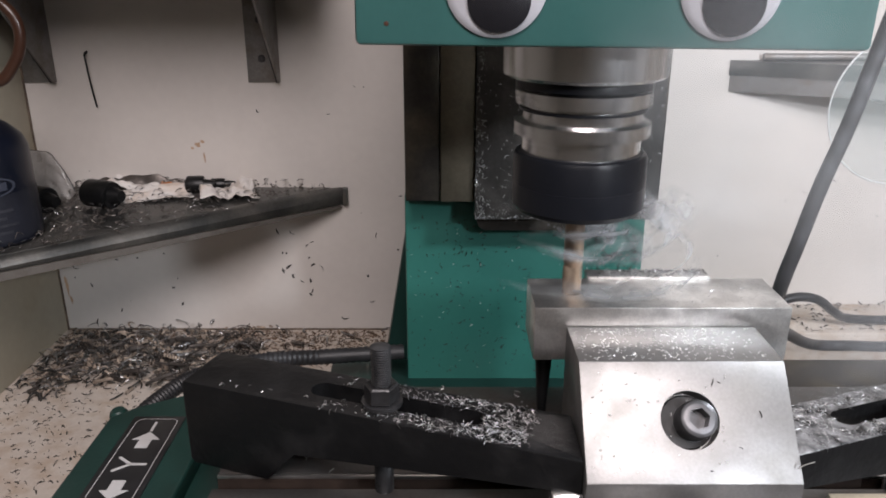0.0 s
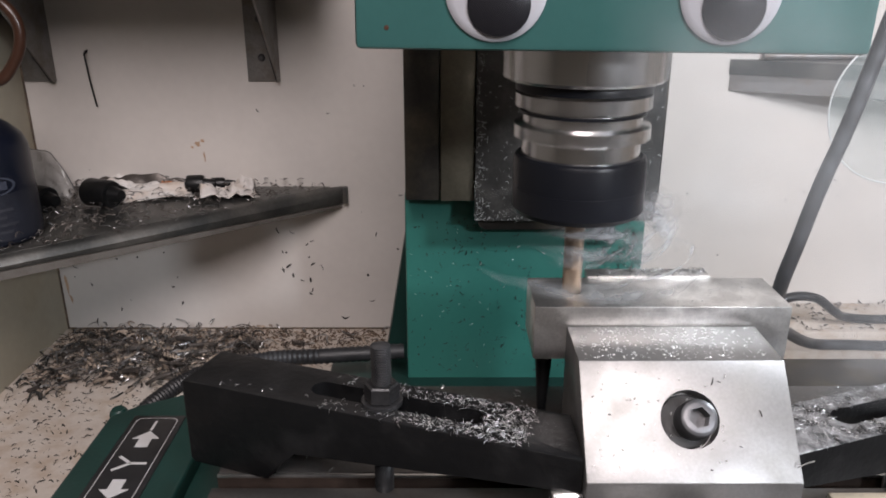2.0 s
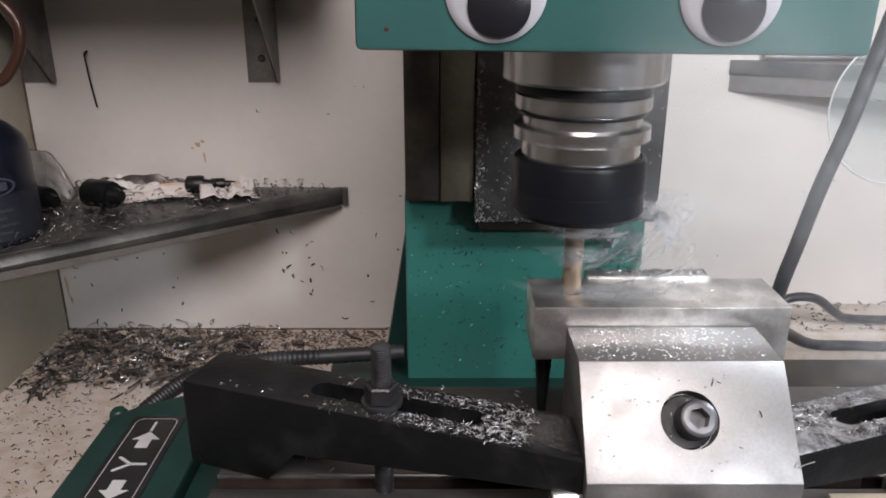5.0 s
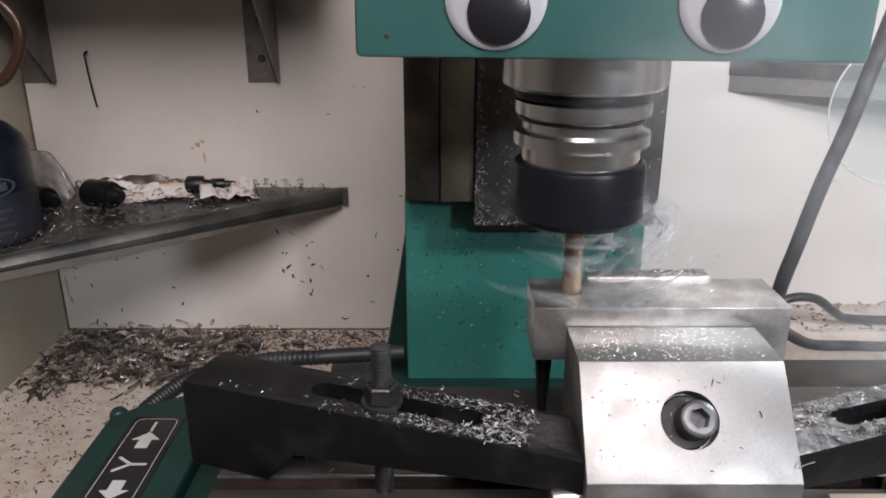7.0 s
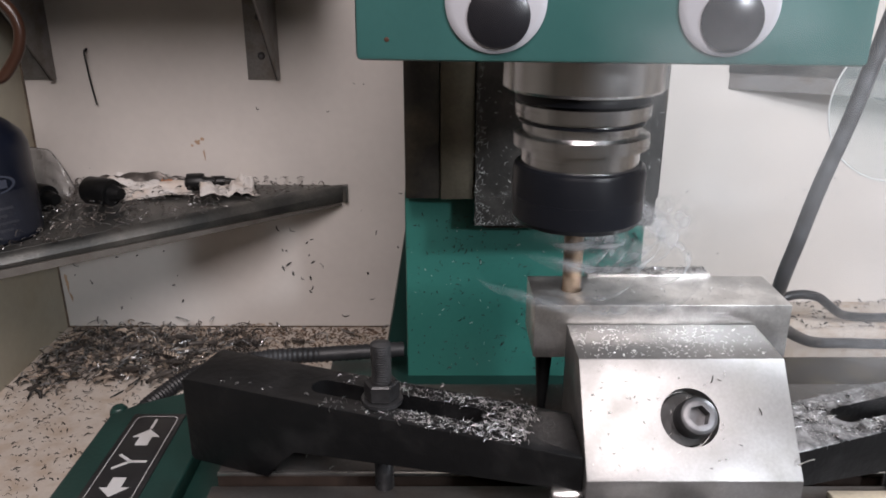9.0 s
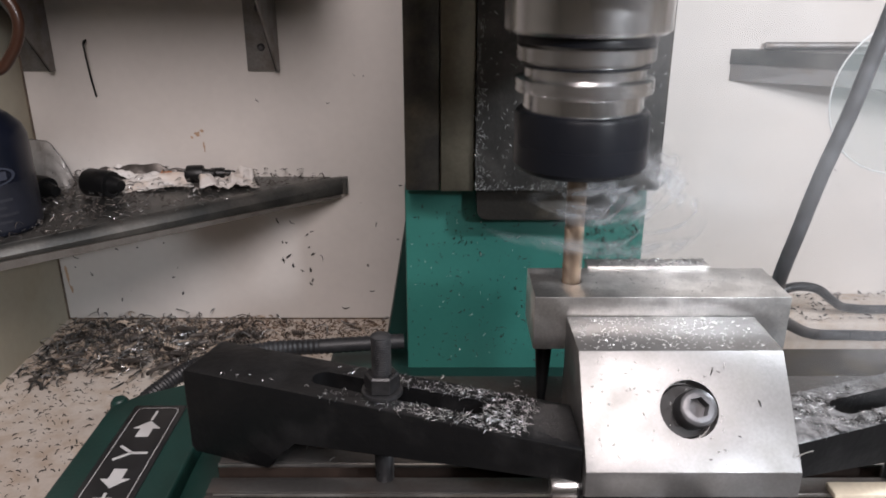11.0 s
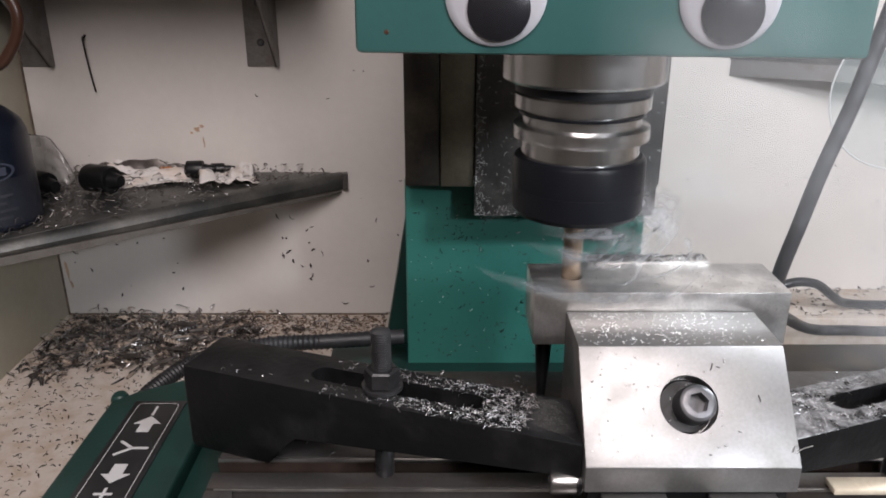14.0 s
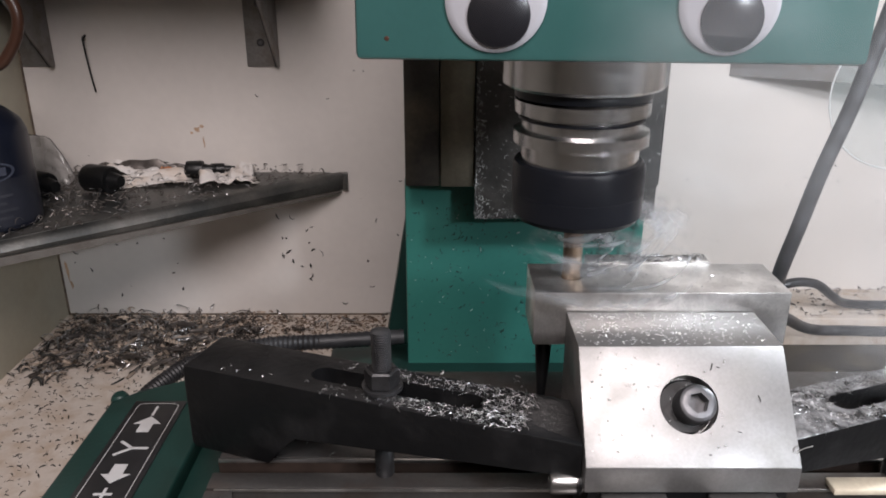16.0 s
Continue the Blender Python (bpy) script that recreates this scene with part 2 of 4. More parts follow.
def scatter(n, x0, x1, y0, y1, zz, seed, keep=None, heap=0.0):
    rng = random.Random(seed)
    out = []
    while len(out) < n:
        p = (rng.uniform(x0, x1), rng.uniform(y0, y1))
        if keep is None or keep(*p) > rng.random():
            out.append((p[0], p[1], zz + heap * rng.random() ** 2))
    return out


# ---- the milling machine ----
def feed_label(mm):
    """Black plate with the feed arrows on the base casting, read along the y axis."""
    x0, x1, y0, y1, zt = -0.1985, -0.1655, 0.285, 0.4255, z(-0.27)
    plate = part("feed_label", box(fresh(), x0, x1, y0, y1, zt, zt + 0.0008, 0.0002), M_LABEL, mm, "black label with white arrows and a Y")
    xm = (x0 + x1) / 2
    zp = zt + 0.0008
    # thin white border
    bm = fresh()
    r, inset = 0.004, 0.0035
    c = [(x0 + inset, y0 + inset), (x1 - inset, y0 + inset), (x1 - inset, y1 - inset), (x0 + inset, y1 - inset)]
    pts = []
    for i, (cx, cy) in enumerate(c):
        sx, sy = (1 if i in (0, 3) else -1), (1 if i < 2 else -1)
        for k in range(5):
            a = math.radians((180, 270, 0, 90)[i] + 90 * k / 4)
            pts.append((cx + sx * r + r * math.cos(a), cy + sy * r + r * math.sin(a)))
    n = len(pts)
    for o in range(n):
        p, q = pts[o], pts[(o + 1) % n]
        d = Vector((q[0] - p[0], q[1] - p[1])).normalized()
        nx, ny = -d.y * 0.00022, d.x * 0.00022
        vs = [bm.verts.new((p[0] + nx, p[1] + ny, zp + 0.0002)), bm.verts.new((p[0] - nx, p[1] - ny, zp + 0.0002)),
              bm.verts.new((q[0] - nx, q[1] - ny, zp + 0.0002)), bm.verts.new((q[0] + nx, q[1] + ny, zp + 0.0002))]
        bm.faces.new(vs)
    part("border", bm, M_PRINT, plate, "", False)

    def arrow(yc, way):
        bm = fresh()
        pts = [(-0.0038, -0.0078), (0.0038, -0.0078), (0.0038, 0.001), (0.0082, 0.001), (0, 0.0088), (-0.0082, 0.001), (-0.0038, 0.001)]
        slab(bm, [(xm + way * a, yc + way * b) for a, b in pts], zp, zp + 0.0003)
        part("arrow", bm, M_PRINT, plate, "white arrow", False)

    arrow(0.3985, 1)
    arrow(0.3515, -1)
    bm = fresh()
    for ang, ln in ((0, 0.0095), (142, 0.0108), (218, 0.0108)):
        box(bm, 0, ln, -0.0009, 0.0009, 0, 0.0003, 0, pose(xm, 0.3745, zp) @ pose(0, 0, 0, 0, 0, ang))
    part("letter_y", bm, M_PRINT, plate, "white letter Y", False)
    for yc, plus in ((0.4135, False), (0.3335, True)):
        bm = fresh()
        box(bm, xm - 0.0008, xm + 0.0008, yc - 0.005, yc + 0.005, zp, zp + 0.0003)
        part("minus" if not plus else "plus", bm, M_PRINT, plate, "", False)
        if plus:
            part("plus_bar", box(fresh(), xm - 0.005, xm + 0.005, yc - 0.0008, yc + 0.0008, zp, zp + 0.0004), M_PRINT, plate, "", False)


def milling_machine():
    mm = tagged(empty("milling_machine", pose(0, 0, 0)), "teal bench milling machine with oily iron slideways", "milling machine")
    part("column", box(fresh(), -0.0305, 0.1625, 0.582, 0.76, BENCH, z(-0.165), 0.002), M_GREEN, mm, "teal painted column")
    part("column_upper", box(fresh(), -0.026, 0.157, 0.592, 0.75, z(-0.165), z(0.55)), M_IRON, mm, "dark iron column")
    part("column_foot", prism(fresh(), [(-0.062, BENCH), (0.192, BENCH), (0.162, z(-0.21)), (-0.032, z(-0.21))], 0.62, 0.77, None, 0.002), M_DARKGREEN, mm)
    for x0, x1, nm, mt in ((-0.0285, -0.0025, "slideway", M_IRON), (-0.0018, 0.0235, "gib_strip", M_WAY), (0.1315, 0.1632, "slideway", M_IRON)):
        part(nm, box(fresh(), x0, x1, 0.556 if nm == "slideway" else 0.554, 0.593, z(-0.1633), z(0.55), 0.001), mt, mm)
    r, xa, xb, zb = 0.008, 0.0262, 0.1290, z(-0.1885)
    out = [(xa + r - r * math.cos(q), zb + r - r * math.sin(q)) for q in [math.pi / 2 * k / 6 for k in range(7)]]
    out += [(xb - r + r * math.sin(q), zb + r - r * math.cos(q)) for q in [math.pi / 2 * k / 6 for k in range(7)]]
    part("column_bearing", prism(fresh(), out + [(xb, z(0.55)), (xa, z(0.55))], 0.5618, 0.593), M_IRON, mm, "dark iron bearing face with rounded corners")
    # base casting with a cut corner and a raised pad
    pad = fresh()
    slab(pad, [(-0.2155, 0.19), (-0.147, 0.19), (-0.147, 0.47), (-0.166, 0.458), (-0.202, 0.440), (-0.2155, 0.427)], BENCH, z(-0.27))
    bmesh.ops.bevel(pad, geom=[e for e in pad.edges if abs(e.verts[0].co.z - e.verts[1].co.z) < 1e-6 and e.verts[0].co.z > BENCH + 0.01], offset=0.0025, segments=3, affect="EDGES", profile=0.5)
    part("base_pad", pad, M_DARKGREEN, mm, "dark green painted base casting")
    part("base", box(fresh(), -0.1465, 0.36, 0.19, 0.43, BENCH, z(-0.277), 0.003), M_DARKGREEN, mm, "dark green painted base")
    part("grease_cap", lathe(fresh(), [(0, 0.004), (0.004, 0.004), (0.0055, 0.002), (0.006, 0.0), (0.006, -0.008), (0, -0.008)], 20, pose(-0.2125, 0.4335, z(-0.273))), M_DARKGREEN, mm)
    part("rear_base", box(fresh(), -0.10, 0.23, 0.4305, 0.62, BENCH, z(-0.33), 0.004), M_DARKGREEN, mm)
    # table: lands between long slots
    x0, x1 = -0.1155, 0.75
    tb = part("table", box(fresh(), x0, x1, 0.19, 0.416, z(-0.2768), z(-0.2575)), M_IRON, mm, "oily iron table with long slots")
    for ya, yb, mt in ((0.3285, 0.37, M_TABLE), (0.382, 0.416, M_TABLE), (0.3045, 0.3165, M_TABLE), (0.225, 0.276, M_TABLE), (0.19, 0.213, M_TABLE)):
        part("table_land", box(fresh(), x0, x1, ya, yb, z(-0.258), TABLE, 0.0009), mt, tb)
    # bright steel strips paint in the light caught by the slot edges
    part("slot_edge", box(fresh(), x0, x1, 0.3266, 0.3283, TABLE - 0.0020, TABLE - 0.0002, 0.0003), M_STEEL, tb, "bright strip for the slot chamfer's glint")
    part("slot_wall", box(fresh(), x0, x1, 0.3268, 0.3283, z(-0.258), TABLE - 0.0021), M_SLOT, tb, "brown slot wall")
    part("land_edge", box(fresh(), x0 + 0.004, x1, 0.3031, 0.3043, TABLE - 0.0016, TABLE - 0.0003, 0.0003), M_STEEL, tb, "bright strip for the land edge's glint")
    part("slot_floor", box(fresh(), x0 + 0.0005, x1, 0.3167, 0.3266, z(-0.2572), z(-0.2500)), M_SLOT, tb, "dark brown slot floor")
    part("slot_stop", slab(fresh(), [(x0 + 0.0003, 0.2762), (x0 + 0.013, 0.2762), (x0 + 0.0085, 0.2795), (x0 + 0.0065, 0.285), (x0 + 0.0065, 0.2945), (x0 + 0.0085, 0.2998), (x0 + 0.013, 0.3029), (x0 + 0.0003, 0.3029)], z(-0.2572), TABLE - 0.0005), M_TABLE, tb, "rounded slot end")
    feed_label(mm)
    return mm


# slot walls and floor, much darker and browner than the lands
M_SLOT = mat("dark_brown_slot", (0.030, 0.019, 0.014), 0.6, 0.2, 50, 0.3, 0.2)
M_TABLE = mat("ground_table_iron", (0.17, 0.165, 0.16), 0.38, 0.75, 40, 0.25, 0.12, (0.10, 0.08, 0.068), 0.3)
MACHINE = milling_machine()


def googly_eye(x, px, head):
    eye = part("eye", lathe(fresh(), [(0, 0.0), (0.0189, 0.0), (0.0191, 0.0012), (0.0180, 0.0022), (0.0162, 0.0027), (0, 0.003)], 64, pose(x, 0.299, z(-0.0040), 90, 0, 0)), M_WHITE, head, "white plastic googly eye")
    part("pupil", lathe(fresh(), [(0, 0.0031), (0.0118, 0.0031), (0.0118, 0.0037), (0.0111, 0.0041), (0, 0.0043)], 48, pose(px, 0.299, z(-0.0095), 90, 0, 0)), M_PUPIL, eye, "round black pupil")


M_PUPIL = mat("black_gloss_plastic", (0.009, 0.009, 0.011), 0.25, 0, 20, 0.1, 0.02)


def milling_head():
    head = tagged(empty("head_slide", pose(0, 0, 0)), "teal machine head with two googly eyes", "machine head")
    part("head_body", box(fresh(), -0.0335, 0.1635, 0.299, 0.50, z(-0.0265), z(0.30), 0.0022), M_TEAL, head, "teal painted head casting")
    part("paint_chip", lathe(fresh(), [(0, 0.0003), (0.0008, 0.0002), (0.0010, 0.0)], 9, pose(-0.0215, 0.299, z(-0.0185), 90, 0, 0)), M_BROWN, head, "rusty paint chip")
    googly_eye(0.0195, 0.0205, head)
    googly_eye(0.1067, 0.1075, head)
    # the casting leans a little to its side
    lean = pose(AX, 0, z(-0.0277)) @ pose(0, 0, 0, 0, 0.75, 0) @ pose(-AX, 0, -z(-0.0265))
    for ob in head.children:
        ob.matrix_basis = lean
    part("saddle_plate", box(fresh(), 0.0240, 0.1600, 0.5502, 0.5558, z(-0.1765), z(0.30), 0.0008), M_PLATE, head, "oily iron saddle plate")
    part("saddle_block", box(fresh(), 0.03, 0.125, 0.4995, 0.5502, z(0.02), z(0.30), 0.001), M_IRON, head)
    lip = fresh()
    prism(lip, [(0.0240, z(-0.1768)), (0.026, z(-0.1785)), (0.129, z(-0.1785)), (0.131, z(-0.1768)), (0.131, z(0.30)), (0.0240, z(0.30))], 0.5558, 0.561, None, 0.001)
    part("saddle_lip", lip, M_IRON, head)
    part("quill", lathe(fresh(), [(0, z(-0.0445)), (0.0355, z(-0.0445)), (0.0372, z(-0.043)), (0.0372, z(-0.02))], 96, pose(AX, AY, 0)), M_CHROME, head, "bright steel quill")
    chips("swarf", M_GLINT, [(0.0245 + abs(random.gauss(0, 0.0035)), 0.5502, z(-0.175 + 0.195 * random.random() ** 1.6)) for i in range(190)], (0.0008, 0.0045), 0.00017, 2.2, 5, "Y", head)
    chips("swarf_row", M_GLINT, [(random.uniform(0.025, 0.128), 0.5502, z(-0.1755 + abs(random.gauss(0, 0.003)))) for i in range(150)], (0.0006, 0.0022), 0.00016, 1.8, 6, "Y", head)
    chips("swarf_specks", M_GLINT, [(random.choice((random.uniform(0.03, 0.06), random.uniform(0.132, 0.158))), 0.5502, z(-0.175 + 0.19 * random.random() ** 1.5)) for i in range(170)], (0.0005, 0.0035), 0.00016, 1.8, 7, "Y", head)
    return head


HEAD = milling_head()


def spindle(head):
    sp = part("spindle", lathe(fresh(), [(0, -0.0445), (0.0285, -0.0445), (0.0285, -0.048), (0.0275, -0.0485), (0.0275, -0.0495), (0.0312, -0.0503), (0.0312, -0.0562), (0.0275, -0.057),
                                         (0.0275, -0.0635), (0.0315, -0.0645), (0.0315, -0.0702), (0.0275, -0.071), (0.0275, -0.084), (0, -0.084)], 96), M_CHROME, head, "turned bright steel tool holder")
    sp.matrix_world = pose(AX, AY, EYE)
    # black rings put in to darken the gap below the quill and the groove
    part("drive_ring", lathe(fresh(), [(0.0276, -0.0450), (0.0308, -0.0452), (0.0312, -0.0465), (0.0312, -0.0490), (0.0276, -0.0494)], 96), M_NUT, sp, "black ring for the dark gap under the quill")
    part("groove_ring", lathe(fresh(), [(0.0270, -0.0578), (0.0292, -0.0580), (0.0292, -0.0592), (0.0270, -0.0594)], 96), M_NUT, sp, "dark ring for the groove's shade")
    # drive notches in the flanges and flats on the holder
    tool = fresh()
    for k in range(2):
        box(tool, 0.024, 0.04, -0.008, 0.008, -0.0715, -0.049, 0, Matrix.Rotation(math.pi * k, 4, "Z"))
    tob = part("tool", tool, M_CHROME)
    tob.matrix_world = pose(AX, AY, EYE)
    cut(sp, tob)
    nut = part("collet_nut", lathe(fresh(), [(0, -0.0785), (0.029, -0.0785), (0.0305, -0.0795), (0.0312, -0.0815), (0.0312, -0.104), (0.0295, -0.1065), (0.016, -0.1068), (0, -0.1068)], 96), M_NUT, sp, "black slotted collet nut")
    tool = fresh()
    for k in range(6):
        box(tool, 0.0292, 0.04, -0.0032, 0.0032, -0.094, -0.07, 0, Matrix.Rotation(math.pi * k / 3, 4, "Z"))
    tob = part("tool", tool, M_CHROME)
    tob.matrix_world = pose(AX, AY, EYE)
    cut(nut, tob)
    # shank, then twisted flutes
    bm = lathe(fresh(), [(0, -0.104), (0.0048, -0.104), (0.0048, -0.135), (0.0042, -0.137), (0.0, -0.137)], 24)
    rings = []
    for k in range(17):
        zz, tw = -0.1365 - 0.0305 * k / 16, 0.26 * k
        rings.append([bm.verts.new(((0.0049 if i % 4 < 2 else 0.0032) * math.cos(tw + math.pi * i / 8), (0.0049 if i % 4 < 2 else 0.0032) * math.sin(tw + math.pi * i / 8), zz)) for i in range(16)])
    for a, b in zip(rings, rings[1:]):
        for i in range(16):
            bm.faces.new((a[i], a[(i + 1) % 16], b[(i + 1) % 16], b[i]))
    bm.faces.new(rings[0][::-1])
    bm.faces.new(rings[-1])
    part("end_mill", bm, M_BRASS, sp, "gold coated end mill")
    return sp


SPINDLE = spindle(HEAD)


# ---- work and clamps on the table ----
def workpiece():
    wp = empty("steel_workpiece", pose(0, 0, 0))
    tagged(wp, "ground steel block being milled at one end", "workpiece")
    blk = part("block", box(fresh(), 0.0442, 0.1675, 0.3335, 0.371, z(-0.179), z(-0.151), 0.0005), M_STEEL, wp)
    tool = lathe(fresh(), [(0, z(-0.19)), (0.0053, z(-0.19)), (0.0053, z(-0.14)), (0, z(-0.14))], 32, pose(AX, AY, 0))
    cut(blk, part("tool", tool, M_STEEL))
    part("rear_strip", box(fresh(), 0.076, 0.1405, 0.3715, 0.382, z(-0.179), z(-0.1503), 0.0004), M_STEEL, wp, "steel strip behind the block")
    return wp


workpiece()
tagged(part("riser_block", box(fresh(), 0.068, 0.160, 0.336, 0.372, TABLE, z(-0.1792), 0.0008), M_BLACK), "black riser block under the work", "riser block")


def jack_pin():
    jp = lathe(fresh(), [(0, 0), (0.0012, 0), (0.0024, 0.022), (0.0046, 0.0560), (0.0046, 0.0622), (0, 0.0622)], 18, pose(0.0525, 0.355, TABLE))
    tagged(part("jack_pin", jp, M_BLACK), "black tapered pin standing under the work", "pin")


jack_pin()


def clamping_jaw():
    s = math.radians(49)
    y0, zt, ln = 0.2982, -0.1606, 0.0521
    y1, z1 = y0 - ln * math.cos(s), zt - ln * math.sin(s)
    jaw = tagged(empty("clamping_jaw", pose(0, 0, 0)), "bright milled aluminium jaw with a sloping face", "clamp jaw")
    swap = Matrix(((0, 1, 0, 0), (-1, 0, 0, 0), (0, 0, 1, 0), (0, 0, 0, 1)))
    bm = prism(fresh(), [(-0.3325, z(zt)), (-y0, z(zt)), (-y1, z(z1)), (-y1, z(-0.2122)), (-0.3325, z(-0.2122))], 0.0596, 0.1500, swap, 0.0005)
    body = part("jaw_body", bm, M_ALU, jaw)
    # bore and cap screw square to the slope
    at = Vector((0.1056, 0.2814, z(-0.1799)))
    m = Matrix.Translation(at) @ Vector((0, -math.sin(s), math.cos(s))).to_track_quat("Z", "Y").to_matrix().to_4x4()
    cut(body, part("tool", lathe(fresh(), [(0, -0.009), (0.0126, -0.009), (0.0126, 0.02), (0, 0.02)], 48, m), M_ALU))
    part("washer", lathe(fresh(), [(0, -0.0089), (0.0118, -0.0089), (0.0118, -0.0068), (0.0112, -0.0062), (0, -0.0062)], 40, m), M_BLACK, jaw, "black steel washer")
    ms = Matrix.Translation((0.0026, 0, 0)) @ m @ Matrix.Rotation(radians(12), 4, "Z")
    hd = part("cap_screw", lathe(fresh(), [(0, -0.0063), (0.0082, -0.0063), (0.0082, 0.0034), (0.0077, 0.0044), (0.0066, 0.0049), (0.0062, 0.0050), (0, 0.0050)], 48, ms), M_SCREW, jaw, "dark socket cap screw")
    cut(hd, part("tool", lathe(fresh(), [(0, -0.001), (0.0046, -0.001), (0.0046, 0.02), (0, 0.02)], 6, ms), M_SCREW))
    rng = random.Random(101)
    bits = chips("fine_swarf", M_GLINT, [(rng.uniform(-0.043, 0.020), rng.uniform(-0.0235, 0.0235), 0) for k in range(70)], (0.0003, 0.0012), 0.00022, 1.2, 102, "Z", jaw)
    slivers = chips("dark_sliver", M_SPECK, [(0.012, 0.018, 0), (0.0135, 0.0165, 0), (0.006, -0.021, 0), (0.021, -0.012, 0), (0.030, 0.004, 0)], (0.0015, 0.004), 0.00022, 0.3, 103, "Z", jaw)
    for ob in (bits, slivers):
        ob.matrix_basis = m
        ob.location += m.to_3x3() @ Vector((0, 0, 0.0001))
    part("corner_sliver", tube(fresh(), [(0.1478, y1 + 0.003, z(z1) + 0.006), (0.1500, y1 + 0.002, z(z1) + 0.0085), (0.1530, y1 + 0.001, z(z1) + 0.0105)], 0.00025, 6, 4), M_GLINT, jaw, "bright sliver of swarf")
    return jaw


M_STUD = mat("black_thread", (0.045, 0.045, 0.047), 0.32, 0.5, 60, 0.35, 0.15)
M_SCREW = mat("worn_black_steel", (0.11, 0.11, 0.115), 0.36, 0.7, 60, 0.35, 0.15)
clamping_jaw()


def vise_bed():
    vb = tagged(empty("jaw_bed", pose(0, 0, 0)), "steel bed block with a slot under the jaw", "vise bed")
    part("bed_rear", box(fresh(), 0.062, 0.148, 0.268, 0.3325, TABLE, z(-0.2124), 0.0006), M_BLACK, vb)
    part("bed_rail", box(fresh(), 0.0675, 0.0955, 0.17, 0.2678, TABLE, z(-0.2150), 0.0008), M_ALU, vb, "bright steel rail")
    part("bed_rail", box(fresh(), 0.1135, 0.1425, 0.17, 0.2678, TABLE, z(-0.2150), 0.0008), M_ALU, vb, "bright steel rail")
    part("bed_floor", box(fresh(), 0.0956, 0.1134, 0.17, 0.2678, TABLE, z(-0.232)), M_BLACK, vb)
    turn = Matrix.Rotation(radians(90), 4, "Y")
    part("screw_end", lathe(fresh(), [(0, 0), (0.0048, 0), (0.0053, 0.0008), (0.0053, 0.011), (0.0046, 0.0115), (0.0046, 0.017), (0, 0.017)], 28, Matrix.Translation((0.0465, 0.274, z(-0.2145))) @ turn), M_CHROME, vb, "bright screw end")
    part("screw_collar", lathe(fresh(), [(0, 0), (0.0058, 0), (0.0058, 0.0016), (0, 0.0016)], 28, Matrix.Translation((0.0582, 0.274, z(-0.2145))) @ turn), M_BLACK, vb)
    return vb


vise_bed()


# pale blotches put the lamp's glare into the bar's dusty oil film
M_OILY = mat("oily_dust_and_glare", (0.035, 0.035, 0.037), 0.30, 0.4, 170, 0.5, 0.3, (0.26, 0.26, 0.265), 0.85, 700, sharp=0.16)


def bar_clamp(flip):
    """Forged bar with a heel and a long slot; flip mirrors it."""
    f = -1 if flip else 1
    cl = empty("bar_clamp", pose(0.1985 + 0.132 if flip else -0.132, 0.338, z(-0.193), 0, 0, -19.5 * f))
    tagged(cl, "black forged bar clamp with a long slot, littered with swarf", "clamp", "bar clamps")
    out = [(0, -0.001), (0.0015, 0), (0.203, 0), (0.207, -0.002), (0.208, -0.017), (0.062, -0.0285), (0.056, -0.036), (0.046, -0.0485), (0.002, -0.0485), (0, -0.046)]
    bar = part("bar", prism(fresh(), [(f * a, b) for a, b in out], 0, 0.034, None, 0.0011), M_BLACK, cl)
    tool = slab(fresh(), [(f * x, y + 0.0165) for x, y in slot_outline(0.072, 0.148, 0.0062)], -0.06, 0.02)
    tob = part("tool", tool, M_BLACK)
    tob.matrix_world = cl.matrix_world
    bpy.context.view_layer.update()
    cut(bar, tob)
    trim = box(fresh(), 0.0590, 0.1505, 0.2, 0.4, z(-0.26), z(-0.15))
    cut(bar, part("tool", trim, M_BLACK))
    if flip:
        # a film of oil and dust; its light grey also holds lamp glare
        bar.data.materials.append(M_OILY)
        for face in bar.data.polygons:
            face.material_index = 1 if face.normal.z > 0.9 else 0
    rng = random.Random(3 + flip)
    pts = []
    while len(pts) < (1000 if not flip else 700):
        u, v = rng.uniform(0.075, 0.176), rng.uniform(0.001, 0.033)
        if abs(v - 0.0165) < 0.0066 and u < 0.155:
            continue
        if not flip and rng.random() > 0.12 + 0.95 * max(0, (u - 0.10) / 0.06) * (0.4 + 0.6 * (1 - abs(v - 0.012) / 0.022)):
            continue
        pts.append((f * u, v, 0.0))
    chips("swarf", M_CHIP, pts, (0.0006, 0.0042), 0.00012, 1.0, 11 + flip, "Z", cl)
    chips("swarf_specks", M_CHIP, [(f * rng.uniform(0.004, 0.17), rng.uniform(0.001, 0.008), 0) for i in range(22)], (0.001, 0.003), 0.0003, 1.6, 17, "Z", cl)
    return cl


bar_clamp(False)
bar_clamp(True)


